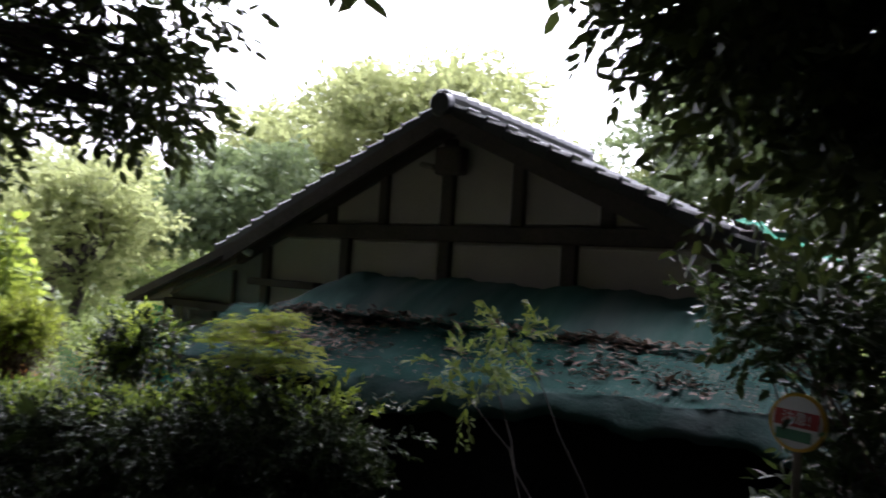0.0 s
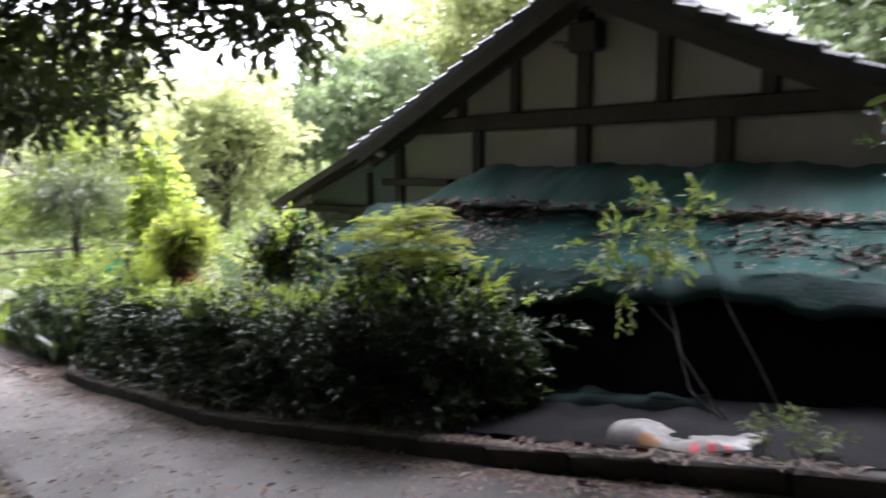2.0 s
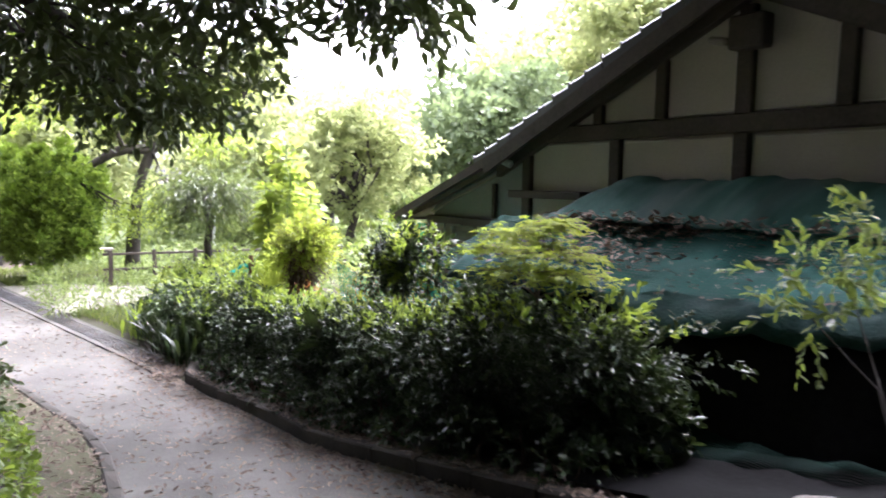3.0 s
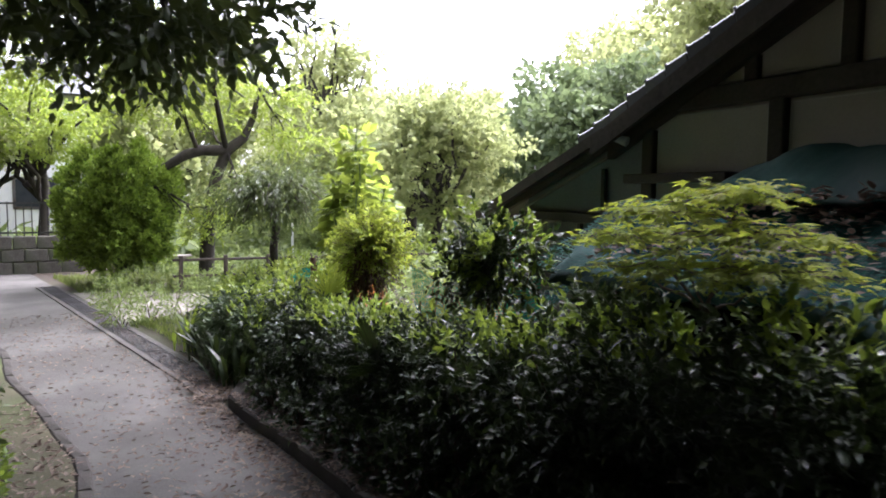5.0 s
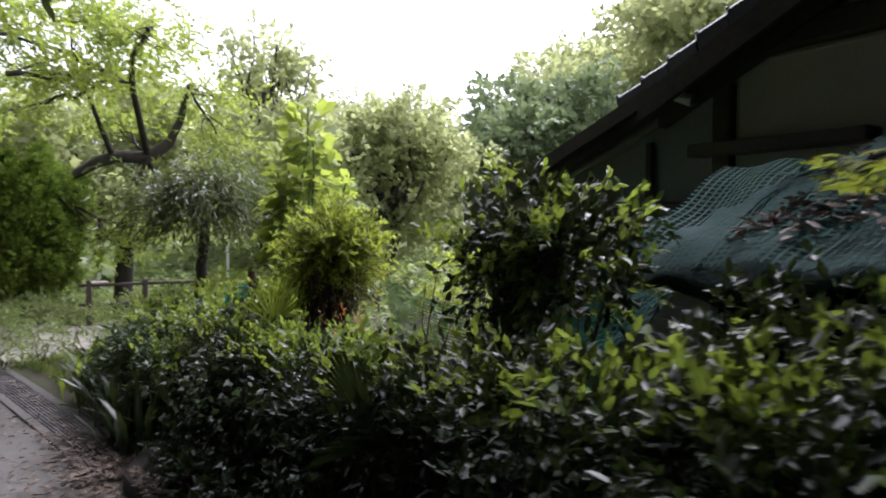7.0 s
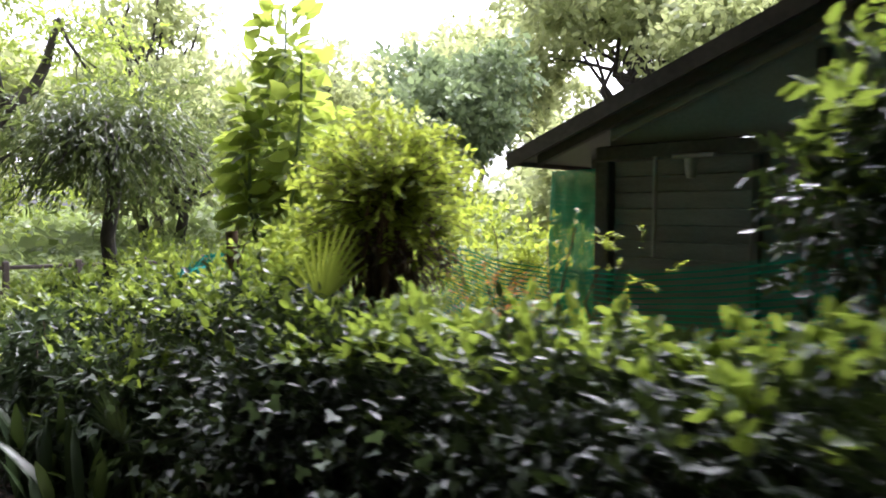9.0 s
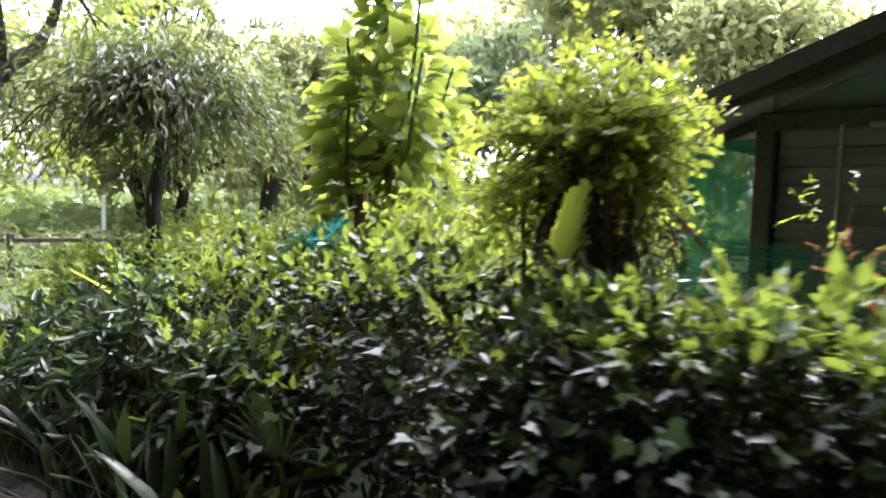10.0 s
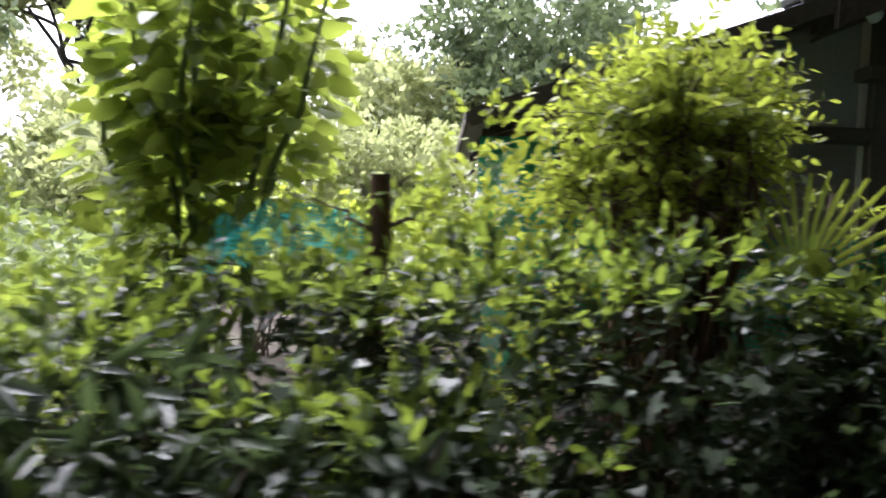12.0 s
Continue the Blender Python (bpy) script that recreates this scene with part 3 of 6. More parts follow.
            for y, p in zip(ys, prof):
                for a, lift in ((a0, 0.02), (a1, 0.05), (a1, 0.02)):
                    x = RIDGE_X + side * a
                    vs.append((x - RIDGE_X, y - WALL_Y, roof_z(x) + lift + p + 0.03 + 1.1))
            for i in range(len(ys) - 1):
                for j in (0, 1):
                    fs.append((b + i * 3 + j, b + i * 3 + j + 1, b + (i + 1) * 3 + j + 1, b + (i + 1) * 3 + j))
        tagged(add("tile_field", mesh_from("tile_field", vs, fs, smooth=False), M_TILE, house), kind="stuff")
    return house


build_house()


def net_sheet(name, corners, nu, nv, sag, material, label, category="net", seed=0, ripple=0.02, parent=None):
    """A hanging net or cloth between four corners, with folds."""
    rng = np.random.default_rng(seed)
    a, b, c, d = (np.array(p, float) for p in corners)
    us, vs_ = np.linspace(0, 1, nu), np.linspace(0, 1, nv)
    u, v = np.meshgrid(us, vs_, indexing="ij")
    p = (a * ((1 - u) * (1 - v))[..., None] + b * (u * (1 - v))[..., None] + c * (u * v)[..., None] + d * ((1 - u) * v)[..., None])
    p[..., 2] -= sag * 4 * u * (1 - u)
    ph = rng.uniform(0, 6, 6)
    fold = np.sin(u * 23 + ph[0] + v * 3) + 0.7 * np.sin(u * 41 + ph[1]) + 0.8 * np.sin(v * 11 + u * 6 + ph[2])
    normal = np.cross(b - a, d - a)
    normal /= np.linalg.norm(normal)
    p += normal * (ripple * fold)[..., None]
    i, j = np.meshgrid(np.arange(nu - 1), np.arange(nv - 1), indexing="ij")
    f = np.stack([i * nv + j, (i + 1) * nv + j, (i + 1) * nv + j + 1, i * nv + j + 1], -1).reshape(-1, 4)
    su, sv = np.linalg.norm(b - a), np.linalg.norm(d - a)
    uv = np.stack([u * su, v * sv], -1).reshape(-1, 2)
    ob = add(name, mesh_from(name, p.reshape(-1, 3), f, uv, smooth=True), material, parent)
    if not parent:
        tagged(ob, label, category)
    elif label:
        ob["label"] = label
    return ob


def build_shed():
    shed = empty("lean_to_shed", 0, 0, 0, "low shed against the gable under green shade cloth", "shed")
    rng = np.random.default_rng(5)
    # sloping roof sheet, dented and uneven
    xs, ys = np.linspace(-6.9, -0.4, 90), np.linspace(4.75, 6.3, 26)
    gx, gy = np.meshgrid(xs, ys, indexing="ij")
    t = (gy - 4.75) / 1.55
    edge = 0.05 * np.sin(gx * 2.1) + 0.03 * np.sin(gx * 5.3 + 1)
    z = 0.4 + 0.22 * np.clip((gx + 3.2) / 2.6, 0, 1) * (1 - t) + 0.6 * t + edge * (1 - t) + 0.025 * np.sin(gx * 3.7 + gy * 4) + 0.018 * np.sin(gx * 13 + gy * 3 + np.sin(gy * 5)) + 0.018 * np.sin(gy * 17 + gx * 2 + 1.5 * np.sin(gx * 3)) + 0.008 * np.sin(gx * 31 - gy * 23)
    z -= np.clip((4.85 - gy) / 0.1, 0, 1) * 0.08
    v = np.stack([gx, gy + 0.06 * np.sin(gx * 1.7) * (1 - t), z], -1).reshape(-1, 3)
    k = len(ys)
    i, j = np.meshgrid(np.arange(len(xs) - 1), np.arange(k - 1), indexing="ij")
    f = np.stack([i * k + j, (i + 1) * k + j, (i + 1) * k + j + 1, i * k + j + 1], -1).reshape(-1, 4)
    roof = add("roof_sheet", mesh_from("roof_sheet", v, f, smooth=True), M_SHEET, shed, "dusty teal tarpaulin roof")
    sol = roof.modifiers.new("thickness", "SOLIDIFY")
    sol.thickness = 0.02
    # shade cloth stretched over the upper half
    xs, ys = np.linspace(-6.75, -0.5, 80), np.linspace(0, 1, 22)
    gx, gt = np.meshgrid(xs, ys, indexing="ij")
    left = np.clip((gx + 6.75) / 0.9, 0, 1)
    top = 1.02 + 0.33 * np.sin(left * math.pi / 2) + 0.02 * np.sin(gx * 4)
    gy = 5.72 + 0.98 * gt
    z = 0.86 + 0.1 * left + (top - 0.92) * np.sin(gt * math.pi / 2) + 0.014 * np.sin(gx * 9 + gt * 4) + 0.01 * np.sin(gx * 23)
    v = np.stack([gx, gy + 0.03 * np.sin(gx * 5) * (1 - gt), z], -1).reshape(-1, 3)
    k = len(ys)
    i, j = np.meshgrid(np.arange(len(xs) - 1), np.arange(k - 1), indexing="ij")
    f = np.stack([i * k + j, (i + 1) * k + j, (i + 1) * k + j + 1, i * k + j + 1], -1).reshape(-1, 4)
    cloth = add("shade_cloth", mesh_from("shade_cloth", v, f, smooth=True), M_SHEET_UP, shed, "dusty green shade cloth with folded hem")
    sol = cloth.modifiers.new("thickness", "SOLIDIFY")
    sol.thickness = 0.012
    # posts, and black sheets standing in for the shade under the shed
    for x in (-6.5, -4.6, -2.6, -0.6):
        g = float(land(x))
        part("post", box((0.09, 0.09, 0.35 - g + 0.2), (x, 5.12, (0.35 + g - 0.1) / 2)), M_TIMBER, shed)
    net_sheet("front_shade_sheet", ((-4.7, 4.92, 0.36), (-0.5, 4.92, 0.5), (-0.5, 4.42, -0.15), (-4.7, 4.4, -0.85)), 60, 14, 0, M_SHADE_BLACK, "black sheet in place of the shade under the shed", parent=shed, ripple=0.012)
    net_sheet("side_shade_sheet", ((-6.6, 6.7, 0.8), (-6.6, 5.0, 0.36), (-6.6, 5.0, -1.1), (-6.6, 6.7, -1.1)), 20, 10, 0, M_SHADE_BLACK, "", parent=shed)
    net_sheet("front_shade_sheet", ((-6.6, 5.2, 0.36), (-4.7, 5.2, 0.38), (-4.7, 5.2, -0.85), (-6.6, 5.2, -1.05)), 20, 10, 0, M_SHADE_BLACK, "", parent=shed)

    # shed shadow on the bed, laid as a black sheet over the soil
    net_sheet("ground_shade_sheet", ((-3.95, 4.5, -0.5), (-0.7, 4.5, 0.08), (-0.7, 3.6, 0.07), (-3.75, 3.42, -0.5)), 50, 18, 0, M_SHADE_BLACK, "black sheet in place of the shed shadow on the soil", parent=shed, ripple=0.008)


build_shed()
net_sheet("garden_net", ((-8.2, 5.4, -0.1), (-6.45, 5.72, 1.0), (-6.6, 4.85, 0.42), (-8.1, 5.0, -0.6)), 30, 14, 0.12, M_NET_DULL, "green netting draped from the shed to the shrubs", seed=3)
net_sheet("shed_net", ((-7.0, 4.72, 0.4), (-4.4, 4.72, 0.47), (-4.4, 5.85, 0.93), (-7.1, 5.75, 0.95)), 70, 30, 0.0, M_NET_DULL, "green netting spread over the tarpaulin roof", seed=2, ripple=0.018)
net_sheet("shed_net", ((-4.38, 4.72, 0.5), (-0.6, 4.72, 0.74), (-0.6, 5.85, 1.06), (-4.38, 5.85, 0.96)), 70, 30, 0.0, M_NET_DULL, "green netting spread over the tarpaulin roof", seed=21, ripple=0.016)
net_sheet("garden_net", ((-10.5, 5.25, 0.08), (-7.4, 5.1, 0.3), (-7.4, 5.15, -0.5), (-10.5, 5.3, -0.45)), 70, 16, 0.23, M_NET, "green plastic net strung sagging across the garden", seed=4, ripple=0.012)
net_sheet("garden_net", ((-3.9, 4.32, -0.2), (-2.1, 4.3, -0.08), (-1.9, 4.12, -0.3), (-3.9, 4.0, -0.58)), 40, 14, 0.08, M_NET_SHADED, "green netting slumped at the foot of the shed, darkened for shade", seed=14, ripple=0.03)
net_sheet("garden_net", ((-12.05, 4.5, -0.1), (-11.42, 4.35, -0.03), (-11.4, 3.95, -0.2), (-12.0, 4.05, -0.26)), 30, 14, -0.05, M_NET, "bundled green netting heaped over the shrubs", seed=6, ripple=0.025)
net_sheet("mesh_screen", ((-10.85, 6.95, 0.62), (-10.26, 6.84, 0.62), (-10.26, 6.84, -1.3), (-10.85, 6.95, -1.3)), 14, 30, 0, M_NET_FINE, "bright green mesh screen hung at the house corner", seed=8, ripple=0.012)
net_sheet("roof_net", ((-1.35, 6.1, 2.08), (-0.05, 6.1, 1.5), (-0.05, 7.3, 1.52), (-1.35, 7.3, 2.1)), 24, 14, 0, M_NET_FINE, "green net laid over the roof edge", seed=9, ripple=0.02)


# ---- trees and shrubs ----
def thing(name, x, y, label, category, group="", z=None):
    return empty(name, x, y, float(land(x)) if z is None else z, label, category, group)


def local(paths, ob):
    o = ob.location
    return [[(x - o.x, y - o.y, z - o.z, r) for x, y, z, r in p] for p in paths]


def local_sets(sets, ob):
    o = np.array(ob.location)
    return [(a - o, w, s) for a, w, s in sets]


def far_tree(x, y, top, radius, material, label, seed, count=1500, leaf=0.5, base=-1.4, squash=0.75, group="trees beyond the garden"):
    rng = np.random.default_rng(seed)
    ob = thing("tree", x, y, label, "tree", group, base)
    ctr = np.array([0, 0, top - base - radius * squash])
    sets, paths = [], [bend(rng, (0, 0, -0.2), ctr * (1, 1, 0.9), 0.03 * radius + 0.12, 0.08, 0.05)]
    for k in range(18):
        d = rng.normal(0, 1, 3)
        d[2] = d[2] * 0.75 + 0.15
        d /= np.linalg.norm(d)
        sub = ctr + d * np.array([radius, radius, radius * squash]) * rng.uniform(0.35, 0.8)
        rr = radius * rng.uniform(0.26, 0.44)
        at, out = clumps(rng, sub, (rr, rr, rr * 0.62), count // 18, 0.4, rough=0.5)
        sets.append(sprays(rng, at, out, 5, leaf * 1.5, leaf, 0.9, 0.1))
        paths.append(bend(rng, ctr * (1, 1, rng.uniform(0.45, 0.8)), sub, 0.02 * radius + 0.03, 0.03, 0.1))
    limbs("trunk", paths, M_BARK, ob)
    crown("crown", sets, material, ob, FLAKE, 0.45, seed)
    return ob


# trees in M_LEAF_FAR have the distance haze in their leaf colour
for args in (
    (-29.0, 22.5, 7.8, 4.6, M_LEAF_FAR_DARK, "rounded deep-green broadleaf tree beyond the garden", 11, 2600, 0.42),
    (-44.0, 41.0, 16.5, 9.0, M_LEAF_FAR, "tall green tree beyond the garden, paled for haze", 12, 3200, 0.6),
    (-30.0, 39.5, 18.2, 8.2, M_LEAF_FAR, "tall green tree behind the house, paled for haze", 13, 4200, 0.55),
    (-22.0, 36.0, 12.0, 6.5, M_LEAF_FAR, "airy green tree behind the house, paled for haze", 14, 2400, 0.5),
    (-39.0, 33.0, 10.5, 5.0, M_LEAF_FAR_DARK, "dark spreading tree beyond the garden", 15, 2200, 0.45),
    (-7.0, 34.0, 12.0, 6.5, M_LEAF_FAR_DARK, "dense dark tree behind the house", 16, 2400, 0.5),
    (-14.0, 33.0, 7.5, 5.0, M_LEAF_FAR, "shrubby tree behind the house, paled for haze", 17, 2000, 0.42),
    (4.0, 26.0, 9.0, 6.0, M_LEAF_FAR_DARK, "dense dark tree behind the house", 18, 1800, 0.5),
    (-38.0, 20.0, 8.0, 5.5, M_LEAF_FAR, "green tree beyond the garden, paled for haze", 19, 2400, 0.42),
    (-27.0, 10.5, 5.0, 3.6, M_LEAF_FAR, "airy green tree beyond the garden, paled for haze", 20, 2400, 0.28),
    (-22.0, 11.5, 4.4, 3.0, M_LEAF_FAR, "airy green tree beyond the lawn, paled for haze", 21, 2600, 0.22),
    (-33.0, 12.0, 6.5, 4.5, M_LEAF_FAR, "green tree beyond the garden, paled for haze", 22, 2200, 0.36),
    (-42.0, 6.0, 8.0, 6.0, M_LEAF_FAR, "green tree beyond the garden, paled for haze", 23, 2000, 0.5),
    (-20.0, 22.0, 3.6, 3.6, M_LEAF_FAR, "low green tree beyond the garden, paled for haze", 24, 2400, 0.3),
    (-16.0, 17.0, 2.6, 2.8, M_LEAF_FAR, "shrubby tree beyond the garden, paled for haze", 25, 2200, 0.24),
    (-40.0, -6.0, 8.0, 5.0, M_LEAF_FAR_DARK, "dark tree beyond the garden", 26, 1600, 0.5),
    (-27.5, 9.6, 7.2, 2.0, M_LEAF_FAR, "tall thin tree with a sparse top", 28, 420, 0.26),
    (-27.6, -1.0, 4.4, 2.3, M_LEAF_FAR, "green tree behind the iron fence, paled for haze", 61, 1500, 0.2),
    (-28.2, -3.6, 4.2, 2.2, M_LEAF_FAR, "green tree behind the iron fence, paled for haze", 64, 1500, 0.2),
    (-12.0, 20.0, 3.0, 3.0, M_LEAF_FAR, "shrubby tree behind the house, paled for haze", 62, 2000, 0.24),
    (-18.8, 19.0, 3.2, 3.0, M_LEAF_FAR, "shrubby tree beyond the garden, paled for haze", 63, 2000, 0.24),
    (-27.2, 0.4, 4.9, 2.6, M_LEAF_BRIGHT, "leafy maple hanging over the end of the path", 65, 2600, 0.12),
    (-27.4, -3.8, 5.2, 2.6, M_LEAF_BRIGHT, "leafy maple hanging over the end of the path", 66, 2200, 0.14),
    (-50.0, 28.0, 9.0, 7.0, M_LEAF_FAR, "green tree beyond the garden, paled for haze", 27, 1800, 0.6),
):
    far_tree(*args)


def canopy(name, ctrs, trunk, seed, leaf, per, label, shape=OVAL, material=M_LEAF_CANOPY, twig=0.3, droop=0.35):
    """A shade tree: a trunk beside the path and drooping boughs of dark leaves."""
    rng = np.random.default_rng(seed)
    ob = thing(name, trunk[0], trunk[1], label, "tree")
    sets, paths = [], []
    fork = np.array([trunk[0], trunk[1], trunk[2]])
    g = float(land(trunk[0]))
    paths.append(bend(rng, (trunk[0], trunk[1], g - 0.2), fork, 0.24, 0.17, 0.03))
    for x, y, z, r, h, count in ctrs:
        at, out = clumps(rng, (x, y, z), (r, r, h), count, 0.2, rough=0.5)
        sets.append(sprays(rng, at, out * (1, 1, 0.4), per, twig, leaf, 0.6, droop))
        limb = bend(rng, fork, (x, y, z + h * 0.2), 0.1, 0.03, 0.06, sag=0.2)
        paths.append(limb)
        for k in range(10):
            e = at[rng.integers(len(at))]
            paths.append(bend(rng, limb[rng.integers(3, 7)][:3], e, 0.018, 0.005, 0.1, 5))
    limbs("trunk", local(paths, ob), M_BARK, ob)
    crown("crown", local_sets(sets, ob), material, ob, shape, 0.5, seed)
    return ob


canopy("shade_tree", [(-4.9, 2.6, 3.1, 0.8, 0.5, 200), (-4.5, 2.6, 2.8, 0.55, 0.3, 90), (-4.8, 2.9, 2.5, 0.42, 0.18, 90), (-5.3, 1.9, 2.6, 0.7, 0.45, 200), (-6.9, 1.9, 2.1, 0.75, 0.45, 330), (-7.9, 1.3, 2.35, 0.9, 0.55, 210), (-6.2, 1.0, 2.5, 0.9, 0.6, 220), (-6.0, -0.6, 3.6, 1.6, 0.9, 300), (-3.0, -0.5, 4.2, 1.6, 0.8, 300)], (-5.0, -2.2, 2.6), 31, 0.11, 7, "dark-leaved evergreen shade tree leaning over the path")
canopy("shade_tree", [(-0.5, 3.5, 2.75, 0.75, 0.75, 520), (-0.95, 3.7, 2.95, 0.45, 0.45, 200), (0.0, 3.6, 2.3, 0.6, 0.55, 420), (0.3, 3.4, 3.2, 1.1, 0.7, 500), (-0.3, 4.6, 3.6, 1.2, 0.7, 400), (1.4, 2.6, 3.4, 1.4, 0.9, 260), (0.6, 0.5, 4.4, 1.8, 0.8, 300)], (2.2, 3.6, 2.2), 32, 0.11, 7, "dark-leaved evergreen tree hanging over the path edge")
def unseen_shade_row():
    """Unseen tall dense trees and undergrowth, added across the path to block sky light."""
    spots = [(7, -6, 5.0, 10.5), (1, -8, 5.0, 10), (-5, -9, 5.0, 10.5), (-11, -9, 5.0, 10), (-17, -11, 5.0, 10), (8, 2, 4.5, 10), (-23, -10, 5.0, 9.5), (9, 8, 4.5, 9)]
    # none of these comes into view; they screen the low sky
    for k, (x, y, r, top) in enumerate(spots):
        far_tree(x, y, top, r, M_LEAF_CANOPY, "unseen tall dense tree added to shade the path", 40 + k, 3600, 0.62, float(land(x)), 1.0, "trees shading the path")


unseen_shade_row()
# crowns above the view, added only to keep sky light off path and hedge
def unseen_roof_tree(spots, trunk, seed):
    canopy("shade_tree", [(x, y, z, 1.9, 0.55, 760) for x, y, z in spots], trunk, seed, 0.32, 7, "unseen leafy roof added to shade path and hedge", droop=0.2, twig=0.6)


unseen_roof_tree([(x + 0.4 * math.sin(y * 3), y, 6.5 + 0.3 * math.sin(x + y)) for x in (-16.5, -14.0, -11.6) for y in (-4.0, -1.6, 0.8)] + [(-13.0, 3.2, 7.0), (-10.8, 3.2, 6.9), (-10.6, 5.4, 7.2)], (-13.0, -3.6, 3.6), 35)
unseen_roof_tree([(x + 0.4 * math.sin(y * 3), y, 6.0 + 0.3 * math.sin(x + y)) for x in (-9.4, -7.2, -4.9) for y in (-4.0, -1.6, 0.8, 3.2)] + [(-4.4, 5.0, 5.8), (-8.8, 5.8, 6.9), (-7.0, 5.6, 6.9)], (-8.0, -3.4, 3.4), 33)
unseen_roof_tree([(x + 0.4 * math.sin(y * 3), y, 5.6 + 0.3 * math.sin(x + y)) for x in (-2.4, 0.0, 2.4, 4.8) for y in (-3.6, -1.2, 1.2, 3.6)] + [(-3.0, 3.0, 4.7), (-1.5, 3.3, 4.6), (-1.6, 5.4, 5.0), (1.0, 6.0, 5.0)], (2.8, -2.6, 3.4), 34)


def shrub(name, x, y, ctrs, leaf, per, material, label, seed, shape=OVAL, twig=0.14, stems=8, droop=0.1, flat=0.6, shell=0.45, stem_r=0.014, group="", stem_material=M_TWIG, z=None, rough=0.35):
    """A shrub of several leafy masses (x, y, z, rx, ry, rz, sprays) on thin stems that rise from one foot."""
    rng = np.random.default_rng(seed)
    ob = thing(name, x, y, label, "shrub", group, z)
    g = ob.location.z
    sets, paths = [], []
    for cx, cy, cz, rx, ry, rz, n in ctrs:
        at, out = clumps(rng, (cx, cy, cz), (rx, ry, rz), n, shell, rough=rough)
        at[:, 2] = np.maximum(at[:, 2], g + 0.05)
        sets.append(sprays(rng, at, out, per, twig, leaf, 0.6, droop))
        for k in range(stems):
            foot = (x + rng.normal(0, 0.12), y + rng.normal(0, 0.08), g - 0.05)
            paths.append(bend(rng, foot, at[rng.integers(len(at))], stem_r, 0.004, 0.08, 6))
    for p in local(paths, ob):
        limbs("stem", [p], stem_material, ob, 5)
    crown("foliage", local_sets(sets, ob), material, ob, shape, flat, seed)
    return ob


# the long hedge between path and house: shrubs side by side
hedge_rng = np.random.default_rng(77)
for k, (x, y, top, w, d) in enumerate((
    (-3.9, 3.85, 0.48, 0.5, 0.36), (-4.7, 3.82, 0.38, 0.6, 0.4), (-5.5, 3.75, 0.22, 0.6, 0.42), (-6.2, 3.72, 0.1, 0.6, 0.42), (-6.9, 3.7, -0.02, 0.6, 0.42),
    (-7.6, 3.75, -0.12, 0.6, 0.42), (-8.3, 3.78, -0.16, 0.6, 0.42), (-9.0, 3.75, -0.18, 0.6, 0.42), (-9.6, 3.65, -0.24, 0.5, 0.4))):
    g = float(land(x))
    h = top - g
    n = 420
    ctr = [(x, y, g + h * 0.72, w, d, h * 0.3, n), (x + hedge_rng.normal(0, 0.1), y - 0.02, g + h * 0.38, w * 0.95, d * 1.0, h * 0.34, n), (x + 0.2, y + 0.4, g + h * 0.7, w, d, h * 0.3, 90)]
    fresh = np.random.default_rng(300 + k)
    at, out = clumps(fresh, (x, y + 0.05, g + h * 0.93), (w, d * 0.95, h * 0.12), 60 if x > -7.2 else 100, 0.3, rough=0.6)
    out[:, 2] = np.abs(out[:, 2]) + 0.2
    bush = shrub("hedge_shrub", x, y + 0.05, ctr, 0.058, 8, M_LEAF_HEDGE, "glossy-leaved evergreen shrub in the hedge along the kerb", 100 + k, twig=0.16, stems=6, group="hedge along the path", shell=0.3, rough=0.5)
    # inner leaves added to block light, coloured darker for the shade inside
    inner, way = clumps(fresh, (x, y + 0.3, g + h * 0.45), (w * 1.1, d * 0.8, h * 0.42), 420, 0.1)
    crown("inner_foliage", local_sets([sprays(fresh, inner, way, 6, 0.16, 0.1, 0.7, 0.1)], bush), M_LEAF_DARK, bush, OVAL, 0.3, k, "shaded dark leaves inside the hedge")["kind"] = "stuff"
    crown("new_growth", local_sets([sprays(fresh, at, out, 6, 0.11, 0.066, 0.6, 0.0)], bush), M_LEAF_SHOOT, bush, OVAL, 0.6, k, "fresh bright-green shoots")["kind"] = "stuff"
# low sprigs between kerb and hedge, and two taller shrubs beside the shed
for k in range(16):
    x = -3.6 - k * 0.42
    y = float(right_edge(x)) + 0.3 + 0.1 * math.sin(k * 2.7)
    shrub("low_sprig", x, y, [(x, y, float(land(x)) + 0.26, 0.24, 0.17, 0.2, 34)], 0.06, 7, M_LEAF_HEDGE, "low leafy sprig at the foot of the hedge", 400 + k, twig=0.13, stems=3, group="sprigs at the hedge foot")
for k, (x, y, top) in enumerate(((-5.3, 4.35, 0.36), (-5.9, 4.55, 0.42))):
    shrub("garden_shrub", x, y, [(x, y, top - 0.35, 0.4, 0.35, 0.34, 260)], 0.06, 8, M_LEAF_HEDGE, "leafy evergreen shrub beside the shed", 430 + k, stems=6, group="shrubs in the bed")
for k, (x, y, top, w) in enumerate(((-15.5, 2.5, -0.75, 0.35), (-15.9, 3.1, -0.7, 0.4), (-15.6, 2.0, -0.85, 0.3), (-16.2, 3.6, -0.6, 0.4), (-17.6, 2.1, -0.8, 0.4), (-18.3, 2.0, -0.85, 0.4), (-19.2, 2.6, -0.8, 0.45), (-20.2, 3.3, -0.7, 0.5))):
    shrub("weed_clump", x, y, [(x, y, (top - 1.4) / 2, w, w, (top + 1.4) / 2, 70)], 0.1, 7, M_WEED, "leggy green weeds beside the lawn", 450 + k, LANCE, 0.22, 4, 0.05, group="weeds by the lawn")
